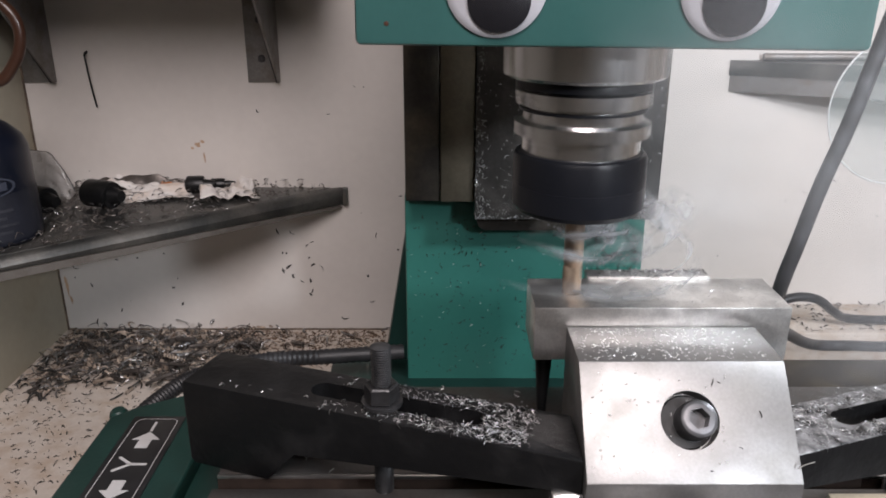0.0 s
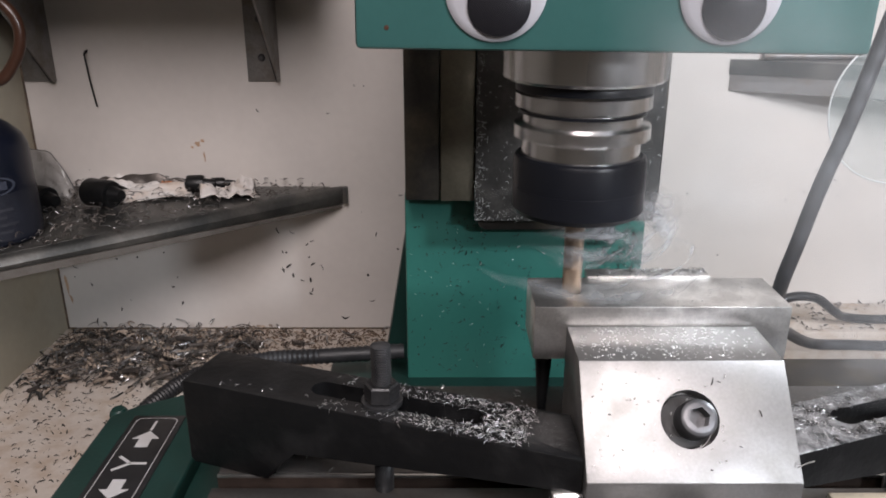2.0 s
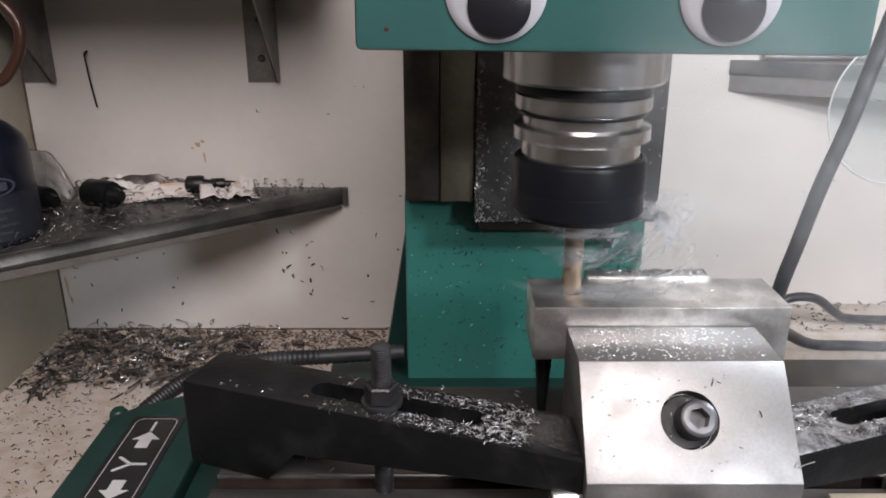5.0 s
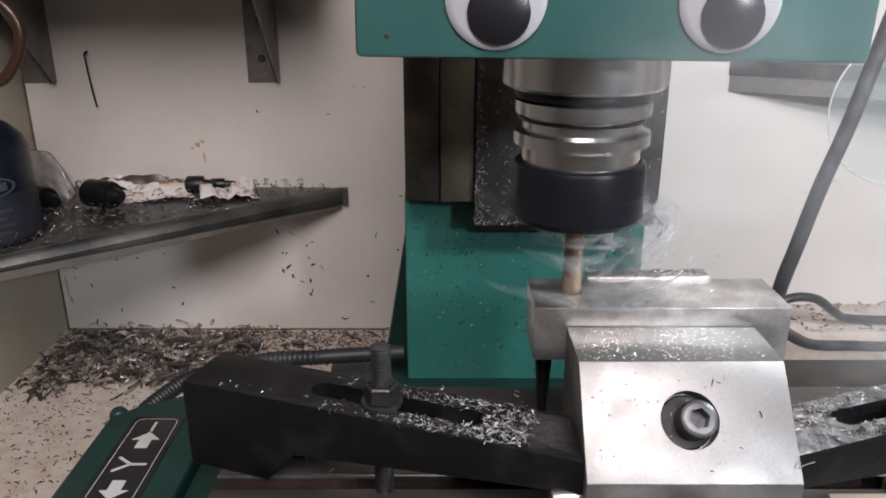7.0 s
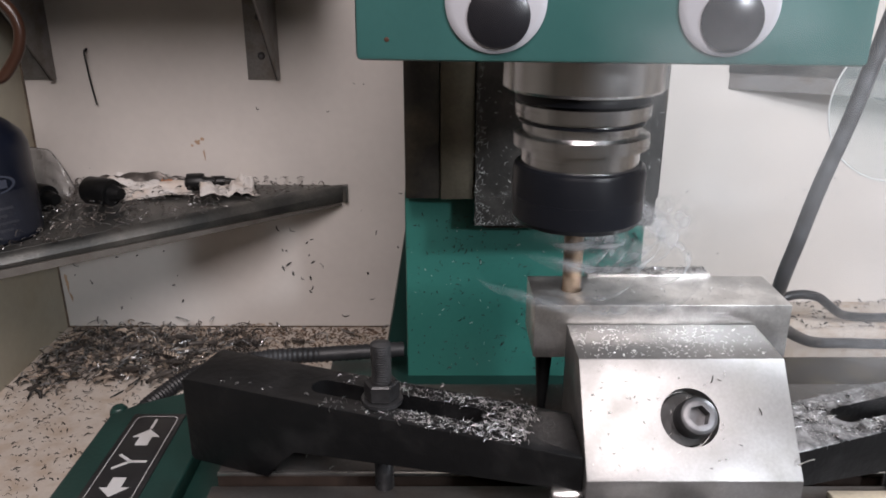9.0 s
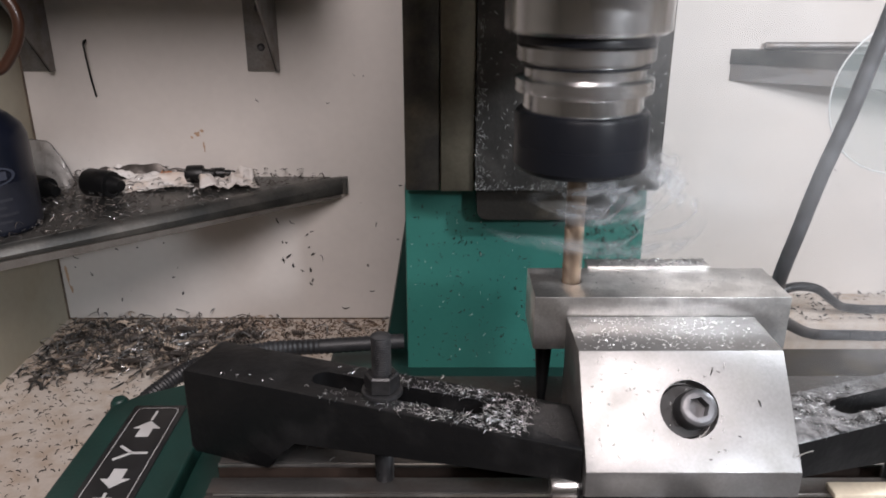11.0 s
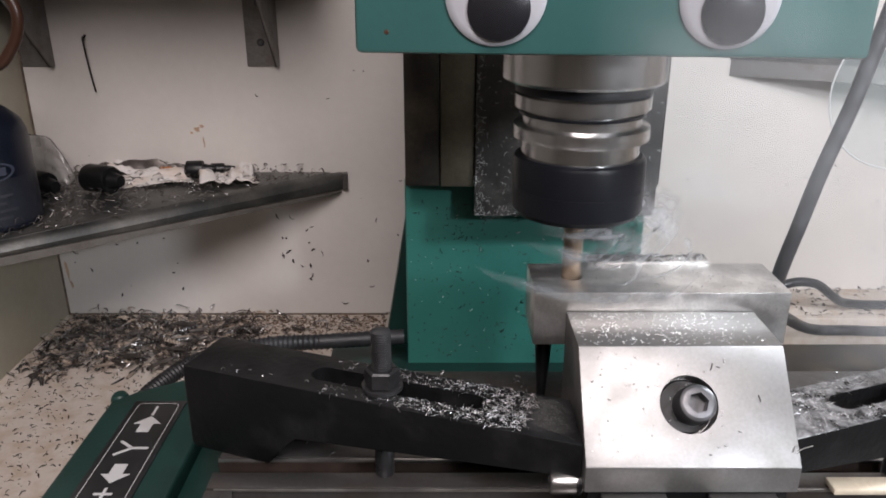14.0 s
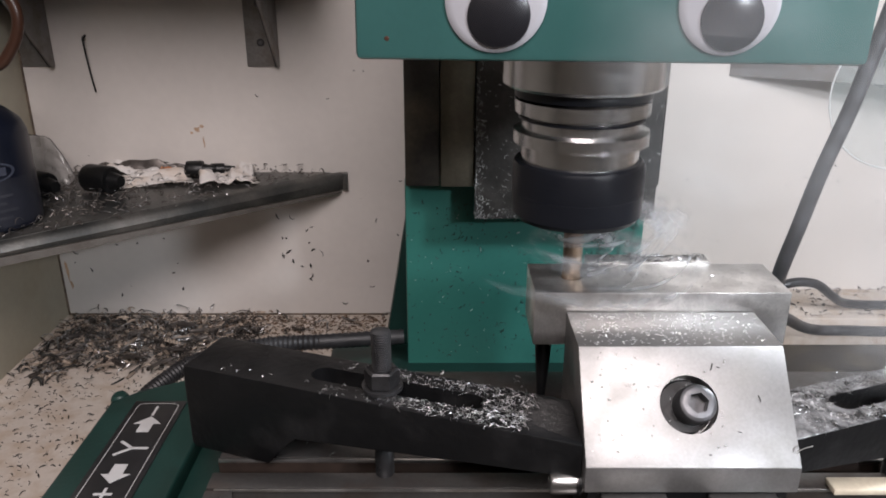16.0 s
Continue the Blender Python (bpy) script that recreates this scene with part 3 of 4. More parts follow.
def clamp_stud(x, y):
    st = tagged(empty("clamp_stud", pose(x, y, TABLE)), "black threaded stud with nut and washer through the clamp", "stud", "clamp studs")
    prof, zz = [], -0.0155
    while zz < 0.0795:
        prof += [(0.0040, zz), (0.0048, zz + 0.0006), (0.0048, zz + 0.0007)]
        zz += 0.00125
    part("threaded_rod", lathe(fresh(), [(0, -0.0155)] + prof + [(0.0036, zz), (0, zz)], 20), M_STUD, st)
    part("washer", lathe(fresh(), [(0.0049, 0.0488), (0.0098, 0.0488), (0.0100, 0.0495), (0.0098, 0.0508), (0.0049, 0.0508)], 32), M_STUD, st, "thick black washer")
    part("hex_nut", lathe(fresh(), [(0.0049, 0.0509), (0.0074, 0.0509), (0.0084, 0.0516), (0.0084, 0.0590), (0.0074, 0.0598), (0.0049, 0.0592)], 6), M_STUD, st, "black hexagon nut")
    return st


clamp_stud(-0.0290, 0.3165)
clamp_stud(0.2247, 0.3165)
M_PALE = mat("pale_timber", (0.60, 0.54, 0.42), 0.6, 0, 40, 0.15, 0.1)
tagged(part("wooden_strip", box(fresh(), 0.187, 0.250, 0.2985, 0.3085, TABLE, TABLE + 0.0035, 0.0008), M_PALE), "pale wooden strip lying on the table", "strip")


# ---- corner shelf and what stands on it ----
SHELF = z(-0.2188)


def corner_shelf():
    sh = tagged(empty("corner_shelf", pose(0, 0, 0)), "grey sheet steel corner shelf with a rolled front lip", "shelf")
    tip, end = Vector((-0.1035, WALL_Y, 0)), Vector((WALL_X, 0.520, 0))
    d = (end - tip).normalized()
    inward = Vector((d.y, -d.x, 0))
    if inward.y < 0:
        inward = -inward
    bm = fresh()
    secs = []
    n = 12
    for k in range(n + 1):
        p = tip.lerp(end, k / n)
        h = 0.019 - 0.008 * k / n
        prof = [(0.011, 0.0), (0.006, -0.0010), (0.0022, -0.0038), (0.0005, -0.008), (0.0, -0.0088), (0.0008, -h + 0.001), (0.0025, -h), (0.004, -h + 0.001), (0.004, -0.009), (0.011, -0.0035)]
        secs.append([bm.verts.new((min(p.x + inward.x * a, 9), min(p.y + inward.y * a, WALL_Y - 0.0005), SHELF + b)) for a, b in prof])
    for a, b in zip(secs, secs[1:]):
        for i in range(len(a)):
            j = (i + 1) % len(a)
            bm.faces.new((a[i], a[j], b[j], b[i]))
    bm.faces.new(secs[0][::-1])
    bm.faces.new(secs[-1])
    part("front_lip", bm, M_SHELF, sh)
    t2, e2 = tip + inward * 0.0105, end + inward * 0.0105
    t2.y, e2.x = WALL_Y - 0.0005, WALL_X + 0.0005
    part("shelf_board", slab(fresh(), [(t2.x - 0.012, t2.y), (WALL_X + 0.0005, WALL_Y - 0.0005), (e2.x, e2.y)], SHELF - 0.0034, SHELF - 0.0002), M_SHELF, sh)
    bm = fresh()
    for k, h, drop in ((0.02, 0.0190, 0.0028), (0.995, 0.0110, 0.0085)):
        p = tip.lerp(end, k)
        for a in (-0.0006, 0.013):
            for b in (-0.0002, -drop):
                bm.verts.new((p.x + inward.x * a, min(p.y + inward.y * a, WALL_Y - 0.001), SHELF - h + b))
    bmesh.ops.convex_hull(bm, input=bm.verts[:])
    part("batten", bm, M_WOOD, sh, "pale dirty edge strip")

    part("end_plate", box(fresh(), tip.x - 0.0045, tip.x + 0.0006, WALL_Y - 0.0085, WALL_Y - 0.0006, SHELF - 0.0178, SHELF + 0.0004, 0.0006), M_SHELF, sh)

    def on(x, y):
        # on the board, in front of the walls, denser at the back
        u = (Vector((x, y, 0)) - tip).dot(inward)
        return 0.0 if u < 0.004 else min(1.0, 0.25 + u * 4)
    chips("swarf", M_DCHIP, scatter(900, WALL_X + 0.01, -0.13, 0.54, WALL_Y - 0.004, SHELF, 21, on, 0.010), (0.003, 0.013), 0.0006, 1.8, 31, "Z", sh)
    chips("bright_swarf", M_CHIP, scatter(420, WALL_X + 0.01, -0.13, 0.54, WALL_Y - 0.004, SHELF, 22, on, 0.010), (0.003, 0.013), 0.0005, 1.2, 32, "Z", sh)
    return sh


corner_shelf()


def bottle():
    bt = tagged(empty("squeeze_bottle", pose(-0.3965, 0.632, SHELF, 0, 0, 38)), "dark blue plastic bottle with a grey printed label", "bottle")
    part("bottle_body", lathe(fresh(), [(0, 0), (0.040, 0), (0.043, 0.003), (0.043, 0.072), (0.0425, 0.080), (0.039, 0.089), (0.030, 0.098), (0.018, 0.106), (0.014, 0.109), (0.014, 0.122), (0, 0.122)], 56), M_BLUE, bt)
    bm = fresh()
    cols = []
    for k in range(25):
        a = -math.pi / 2 + radians(-75 + 150 * k / 24) + radians(0)
        cols.append([bm.verts.new((0.0433 * math.cos(a), 0.0433 * math.sin(a), q)) for q in (0.006, 0.046)])
    for a, b in zip(cols, cols[1:]):
        bm.faces.new((a[0], b[0], b[1], a[1]))
    part("label_sheet", bm, M_GREYLABEL, bt, "grey printed label")

    def bar_on(a0, a1, z0, z1, mt, nm, r=0.0436):
        bm = fresh()
        cols = []
        for k in range(13):
            a = -math.pi / 2 + radians(a0 + (a1 - a0) * k / 12)
            cols.append([bm.verts.new((r * math.cos(a), r * math.sin(a), q)) for q in (z0, z1)])
        for a, b in zip(cols, cols[1:]):
            bm.faces.new((a[0], b[0], b[1], a[1]))
        part(nm, bm, mt, bt)
    # plain oval badge, then rows of small print as bars
    bm = fresh()
    ring = [bm.verts.new((0.0438 * math.cos(-math.pi / 2 + radians(30 * math.cos(t))), 0.0438 * math.sin(-math.pi / 2 + radians(30 * math.cos(t))), 0.053 + 0.0085 * math.sin(t))) for t in [2 * math.pi * k / 28 for k in range(28)]]
    mid = [bm.verts.new((0.0438 * math.cos(-math.pi / 2 + radians(26 * math.cos(t))), 0.0438 * math.sin(-math.pi / 2 + radians(26 * math.cos(t))), 0.053 + 0.0072 * math.sin(t))) for t in [2 * math.pi * k / 28 for k in range(28)]]
    for k in range(28):
        j = (k + 1) % 28
        bm.faces.new((ring[k], ring[j], mid[j], mid[k]))
    part("badge_ring", bm, M_BLUEPRINT, bt, "pale oval badge outline")
    bar_on(-20, 20, 0.0495, 0.0565, M_BLUEPRINT, "badge_bar")
    for k, (a0, a1) in enumerate(((-30, 5), (-30, 22), (-30, 14), (-30, 26), (-30, 18))):
        bar_on(a0, a1, 0.0375 - 0.0062 * k, 0.0400 - 0.0062 * k, M_DARKPRINT, "print_bar")
    part("neck_ring", lathe(fresh(), [(0.0142, 0.108), (0.017, 0.109), (0.017, 0.114), (0.0142, 0.115)], 32), M_BLUE, bt)
    cap = part("cap", lathe(fresh(), [(0, 0.1221), (0.0145, 0.1221), (0.0145, 0.136), (0.008, 0.142), (0.008, 0.150), (0, 0.150)], 28), M_RUBBER, bt, "black cap")
    return bt


M_GREYLABEL = mat("grey_label", (0.016, 0.018, 0.027), 0.45, 0, 40, 0.15, 0.03)
M_BLUEPRINT = mat("pale_print", (0.045, 0.052, 0.075), 0.45, 0, 40, 0.1, 0.02)
M_DARKPRINT = mat("small_print", (0.030, 0.032, 0.042), 0.5, 0, 40, 0.1, 0.02)
bottle()


def brown_hose():
    pts = [(-0.3895, 0.632, SHELF + 0.138), (-0.384, 0.631, z(-0.075)), (-0.362, 0.63, z(-0.084)), (-0.3456, 0.63, z(-0.0687)), (-0.3377, 0.63, z(-0.0511)), (-0.3384, 0.63, z(-0.0359)), (-0.3464, 0.63, z(-0.0244)), (-0.362, 0.632, z(-0.016)), (-0.39, 0.64, z(-0.013))]
    tagged(part("brown_tube", tube(fresh(), pts, 0.0046, 14, 8), M_BROWN), "brown plastic tube looped over the bottle", "tube")


brown_hose()


def socket_piece(x, y, r, ln, yaw, group="black sockets"):
    """A short black turned piece lying on its side."""
    ob = lathe(fresh(), [(0, 0), (r * 0.55, 0), (r * 0.6, 0.002), (r * 0.95, 0.002), (r, 0.0035), (r, ln - 0.003), (r * 0.93, ln), (r * 0.62, ln), (r * 0.55, ln + 0.0045), (r * 0.40, ln + 0.011), (0, ln + 0.0115)], 24,
               Matrix.Translation((x, y, SHELF + r)) @ Matrix.Rotation(radians(yaw), 4, "Z") @ Matrix.Rotation(radians(90), 4, "Y"))
    return tagged(part("socket", ob, M_BLACK), "black steel socket lying among swarf on the shelf", "socket", group)


M_SEAM = mat("dirty_joint", (0.16, 0.12, 0.085), 0.8, 0, 80, 0.4, 0.1)
M_WRAP = mat("pale_wrap", (0.31, 0.295, 0.28), 0.3, 0, 30, 0.12, 0.1)
socket_piece(-0.352, 0.730, 0.0138, 0.032, -22)
socket_piece(-0.398, 0.712, 0.0130, 0.022, -25)
socket_piece(-0.269, 0.772, 0.0095, 0.019, 8)
socket_piece(-0.247, 0.785, 0.0065, 0.015, 10)


def crumple(name, cx, cy, sx, sy, height, yaw, seed, label, material, category="rag"):
    bm = fresh()
    n = 22
    rows = []
    noise_at = Vector((seed * 3.1, seed * 1.7, 0))
    for i in range(n + 1):
        row = []
        for j in range(n + 1):
            u, v = i / n * 2 - 1, j / n * 2 - 1
            edge = 1 + 0.22 * noise.noise(Vector((u * 1.5, v * 1.5, seed)))
            fold = 0.35 + 0.8 * noise.noise(Vector((u * 1.1, v * 1.1, 0.5)) + noise_at) + 0.45 * abs(noise.noise(Vector((u * 2.6, v * 2.6, 1)) + noise_at)) + 0.12 * noise.noise(Vector((u * 7, v * 7, 1)))
            fold = max(0.0, fold)
            hump = max(0.0, 1 - (u * u + v * v) * 0.55)
            q = Matrix.Rotation(radians(yaw), 3, "Z") @ Vector((u * sx * edge, v * sy * edge, 0))
            row.append(bm.verts.new((min(cx + q.x, 9), min(cy + q.y, WALL_Y - 0.002), SHELF + 0.0008 + height * fold * (0.35 + hump))))
        rows.append(row)
    for a, b in zip(rows, rows[1:]):
        for j in range(n):
            bm.faces.new((a[j], a[j + 1], b[j + 1], b[j]))
    ob = part(name, bm, material)
    sol = ob.modifiers.new("thick", "SOLIDIFY")
    sol.thickness = 0.0006
    return tagged(ob, label, category)


crumple("rag", -0.2235, 0.768, 0.028, 0.026, 0.018, 20, 1, "crumpled white rag hanging over the shelf edge", M_PAPER)
crumple("paper_sheet", -0.300, 0.765, 0.042, 0.024, 0.009, 12, 2, "creased oily white paper on the shelf", M_PAPER, "paper")
crumple("paper_sheet", -0.335, 0.783, 0.034, 0.018, 0.014, -8, 4, "creased white paper lying under swarf", M_PAPER, "paper")
crumple("orange_cloth", -0.290, 0.778, 0.014, 0.010, 0.010, 30, 3, "small rust stained cloth scrap", M_ORANGE, "cloth")
crumple("swarf_mound", -0.325, 0.788, 0.06, 0.010, 0.016, 0, 6, "grey heap of fine swarf against the wall", M_DCHIP, "swarf heap")


def plastic_bag():
    """A limp pale bag standing in the corner, its folded edge darker."""
    bag = tagged(empty("plastic_bag", pose(0, 0, 0)), "limp pale plastic bag with a dark folded edge", "bag")

    def at(u, v):
        top = 0.046 * (1 - 0.88 * max(0.0, (u - 0.45) / 0.55) ** 1.6)
        fold = 0.0035 * noise.noise(Vector((u * 4, v * 3, 2.0))) + 0.0015 * noise.noise(Vector((u * 13, v * 9, 5.0)))
        return Vector((WALL_X + 0.004 + 0.052 * u + 0.004 * v, 0.772 - 0.022 * u - 0.012 * (1 - v) + fold, SHELF + 0.001 + top * v))
    bm = fresh()
    n = 18
    grid = [[bm.verts.new(at(i / n, k / n)) for k in range(n + 1)] for i in range(n + 1)]
    for a, b in zip(grid, grid[1:]):
        for k in range(n):
            bm.faces.new((a[k], b[k], b[k + 1], a[k + 1]))
    body = part("bag_film", bm, M_WRAP, bag)
    body.modifiers.new("thick", "SOLIDIFY").thickness = 0.0008
    part("folded_edge", tube(fresh(), [at(k / 9, 1.0) for k in range(10)], 0.0007, 6, 3), M_SPECK, bag, "dark folded edge")
    part("crease", tube(fresh(), [at(0.62, 0.25 + 0.1 * k) for k in range(7)], 0.0006, 6, 3), M_SPECK, bag, "dark crease")


plastic_bag()


# ---- on the back wall ----
def shelf_bracket(x_right):
    br = tagged(empty("shelf_bracket", pose(0, 0, 0)), "grey pressed steel shelf bracket screwed to the wall", "bracket", "shelf brackets")
    x0 = max(x_right - 0.033, WALL_X + 0.001)
    part("flange", box(fresh(), x0, x_right, WALL_Y - 0.002, WALL_Y, z(-0.107), z(0.030), 0.0005), M_GALV, br)
    bm = fresh()
    swap = Matrix(((0, 1, 0, 0), (-1, 0, 0, 0), (0, 0, 1, 0), (0, 0, 0, 1)))
    prism(bm, [(-(WALL_Y - 0.002), z(-0.107)), (-(WALL_Y - 0.008), z(-0.107)), (-0.665, z(0.024)), (-0.665, z(0.030)), (-(WALL_Y - 0.002), z(0.030))], x_right - 0.0018, x_right, swap)
    part("gusset", bm, M_GALV, br)
    # thin black tube put where the gusset's front edge is in shadow
    part("gusset_edge", tube(fresh(), [(x_right - 0.0022, WALL_Y - 0.009, z(-0.1065)), (x_right - 0.0022, 0.7295, z(-0.041)), (x_right - 0.0022, 0.6665, z(0.0225))], 0.0007, 6, 2), M_BLACK, br, "dark line drawn for the gusset edge's shadow")
    for zz in (-0.083, -0.045):
        part("screw", lathe(fresh(), [(0, 0.0022), (0.0022, 0.002), (0.0038, 0.0006), (0.004, 0)], 14, pose(x_right - 0.0175, WALL_Y - 0.002, z(zz), 90, 0, 0)), M_SCREW, br, "dark screw head")
    return br


shelf_bracket(-0.1676)
shelf_bracket(-0.3985)
tagged(part("upper_shelf", box(fresh(), WALL_X + 0.001, -0.105, 0.595, WALL_Y - 0.001, z(0.0302), z(0.050), 0.001), M_SHELF), "grey shelf resting on two brackets", "shelf")


def wall_hook():
    hk = tagged(empty("wall_hook", pose(0, 0, 0)), "thin dark wire hook on the wall", "hook")
    part("wire", tube(fresh(), [(-0.3645, 0.7995, z(-0.0765)), (-0.3635, 0.794, z(-0.0785)), (-0.3625, 0.792, z(-0.085)), (-0.3615, 0.794, z(-0.110)), (-0.3600, 0.797, z(-0.1325))], 0.0009, 8, 6), M_BLACK, hk)
    part("wire_end", tube(fresh(), [(-0.3635, 0.794, z(-0.0790)), (-0.3610, 0.793, z(-0.0770)), (-0.3595, 0.792, z(-0.0750))], 0.001, 8, 4), M_BLACK, hk)


wall_hook()


def right_shelf():
    sh = tagged(empty("wall_shelf", pose(0, 0, 0)), "grey steel wall shelf with a folded front edge", "shelf")
    part("shelf_front", slab(fresh(), [(0.2940, 0.7995), (0.62, 0.650), (0.62, 0.7995)], z(-0.1000), z(-0.0845)), M_SHELF, sh, "grey steel upper fold")
    # lower fold in a lighter grey than the upper one
    part("lower_fold", slab(fresh(), [(0.2955, 0.7995), (0.62, 0.652), (0.62, 0.7995)], z(-0.1165), z(-0.1002)), M_GALV, sh, "lighter grey lower fold")
    return sh


right_shelf()
tagged(part("steel_rod", lathe(fresh(), [(0, 0), (0.003, 0), (0.0036, 0.001), (0.0036, 0.2), (0, 0.2)], 16, Matrix.Translation((0.325, 0.7935, z(-0.0845 + 0.0037))) @ Matrix.Rotation(radians(90), 4, "Y")), M_GALV), "bright steel rod lying on the wall shelf", "rod")


M_RIM = mat("pale_clear_edge", (0.6, 0.62, 0.62), 0.3, 0, 30, 0.05, 0.02)


def clear_guard():
    g = tagged(empty("clear_guard", pose(0.441, 0.728, z(-0.122), 90, 0, 0)), "round clear plastic guard with a pale rim", "guard")
    disc = part("disc", lathe(fresh(), [(0, 0.0), (0.073, 0.0), (0.073, 0.002), (0, 0.002)], 64), M_CLEAR, g)
    disc.visible_shadow = False
    bm = fresh()
    n, k = 72, 8
    rings = [[bm.verts.new(((0.074 + 0.0009 * math.cos(b)) * math.cos(a), (0.074 + 0.0009 * math.cos(b)) * math.sin(a), 0.001 + 0.0009 * math.sin(b))) for b in [2 * math.pi * j / k for j in range(k)]] for a in [2 * math.pi * i / n for i in range(n)]]
    for i in range(n):
        for j in range(k):
            bm.faces.new((rings[i][j], rings[(i + 1) % n][j], rings[(i + 1) % n][(j + 1) % k], rings[i][(j + 1) % k]))
    rim = part("rim", bm, M_RIM, g, "pale rim")
    rim.visible_shadow = False
    part("peg", lathe(fresh(), [(0, -0.072), (0.002, -0.072), (0.002, -0.0), (0, -0.0)], 10), M_GALV, g)
    return g


clear_guard()


# ---- hoses, cables and boards behind the machine ----
def loose(name, pts, r, mt, label, category, ribs=0.0, steps=10):
    return tagged(part(name, tube(fresh(), pts, r, 14, steps, ribs), mt), label, category)


loose("black_hose", [(0.3046, 0.5, z(0.16)), (0.2916, 0.5, z(0.02)), (0.2813, 0.5, z(-0.030)), (0.2752, 0.5, z(-0.058)), (0.2672, 0.5, z(-0.0945)), (0.2556, 0.5, z(-0.1368)), (0.2467, 0.5, z(-0.1774)), (0.2418, 0.505, z(-0.2137)),
                     (0.2620, 0.55, z(-0.262)), (0.3016, 0.6, z(-0.297)), (0.3590, 0.665, z(-0.340)), (0.4040, 0.674, z(-0.346)), (0.4500, 0.68, z(-0.350)), (0.5600, 0.69, z(-0.352))], 0.0052, M_HOSE, "black rubber hose hanging beside the machine head", "hose")
loose("black_cable", [(0.290, 0.695, z(-0.352)), (0.335, 0.715, z(-0.327)), (0.358, 0.72, z(-0.315)), (0.385, 0.722, z(-0.317)), (0.41, 0.73, z(-0.335)), (0.4305, 0.74, z(-0.347)), (0.474, 0.745, z(-0.3515)), (0.56, 0.75, z(-0.352))], 0.0048, M_HOSE, "black cable looping behind the machine table", "cable")
loose("corrugated_conduit", [(-0.236, 0.462, BENCH + 0.006), (-0.228, 0.482, z(-0.318)), (-0.212, 0.512, z(-0.304)), (-0.190, 0.540, z(-0.302)), (-0.15, 0.563, z(-0.303)), (-0.10, 0.572, z(-0.304)), (-0.033, 0.577, z(-0.302))], 0.0064, M_RUBBER, "black corrugated cable conduit", "conduit", 0.06, 24)
tagged(part("backing_board", box(fresh(), 0.27, 1.1, 0.724, WALL_Y - 0.0005, BENCH, z(-0.357), 0.001), M_BENCH), "pale board with swarf along the wall", "board")
tagged(part("dark_plate", slab(fresh(), [(0.25, 0.625), (0.455, 0.625), (0.458, 0.70), (0.25, 0.70)], BENCH, BENCH + 0.014), M_IRON), "dark oily steel plate lying on the bench", "plate")


# ---- swarf ----
def pile(x, y):
    front = 0.648 + 0.060 * min(1.0, max(0.0, (x + 0.40) / 0.32)) + 0.02 * noise.noise(Vector((x * 30, y * 30, 0)))
    d = y - front
    return max(0.0, min(1.0, 0.02 + d / 0.03)) * (1.0 if x < -0.235 else max(0.10, 0.8 - (x + 0.235) * 9))


chips("swarf_pile", M_DCHIP, scatter(480, WALL_X + 0.008, -0.07, 0.64, WALL_Y - 0.008, BENCH, 41, pile, 0.009), (0.005, 0.018), 0.0008, 1.2, 51, "Z", None, "dark curled swarf heaped along the wall")
chips("swarf_flakes", M_TAN, scatter(280, WALL_X + 0.008, -0.07, 0.64, WALL_Y - 0.008, BENCH, 71, pile, 0.009), (0.004, 0.013), 0.0015, 1.4, 72, "Z", None, "tan and grey flakes among the swarf")
chips("coarse_swarf", M_SPECK, scatter(150, WALL_X + 0.008, -0.15, 0.60, WALL_Y - 0.01, BENCH, 73, lambda x, y: 0.15 + pile(x, y), 0.006), (0.008, 0.022), 0.0013, 1.5, 74, "Z", None, "coarse dark swarf curls on the bench")
chips("bright_swarf", M_CHIP, scatter(280, WALL_X + 0.008, -0.07, 0.65, WALL_Y - 0.008, BENCH, 42, pile, 0.012), (0.006, 0.020), 0.0009, 1.2, 52, "Z", None, "bright steel curls in the swarf heap")
chips("loose_swarf", M_SPECK, scatter(1700, WALL_X + 0.006, -0.2, 0.33, 0.72, BENCH, 43, None), (0.0004, 0.0055), 0.00045, 0.5, 53, "Z", None, "dark swarf specks strewn over the bench")
chips("board_swarf", M_DCHIP, scatter(260, 0.28, 0.60, 0.726, WALL_Y - 0.004, z(-0.357), 44, None, 0.003), (0.002, 0.008), 0.0008, 1.2, 54, "Z", None, "grey swarf lying on the board")
chips("column_swarf", M_SPECK, [(x, 0.582, zz) for x, zz, q in scatter(430, -0.028, 0.155, z(-0.325), z(-0.185), 0, 45, lambda x, y: 0.25 + 0.75 * (math.exp(-((x - 0.02) / 0.03) ** 2) if y > z(-0.25) else 0.3) + (0.7 if x > 0.1 else 0))], (0.0006, 0.0036), 0.00030, 1.2, 55, "Y", None, "dark swarf specks stuck to the column")
chips("fine_column_swarf", M_SPECK, [(x, 0.582, zz) for x, zz, q in scatter(330, 0.108, 0.160, z(-0.262), z(-0.196), 0, 90, lambda x, y: min(1.0, 0.2 + (x - 0.108) * 40))], (0.001, 0.0055), 0.00028, 0.9, 91, "Y", None, "fine dark slivers stuck to the column")
chips("column_glints", M_GLINT, [(x, 0.582, zz) for x, zz, q in scatter(60, -0.028, 0.158, z(-0.32), z(-0.19), 0, 92, None)], (0.0008, 0.003), 0.00025, 0.9, 93, "Y", None, "bright flecks of swarf stuck to the column")
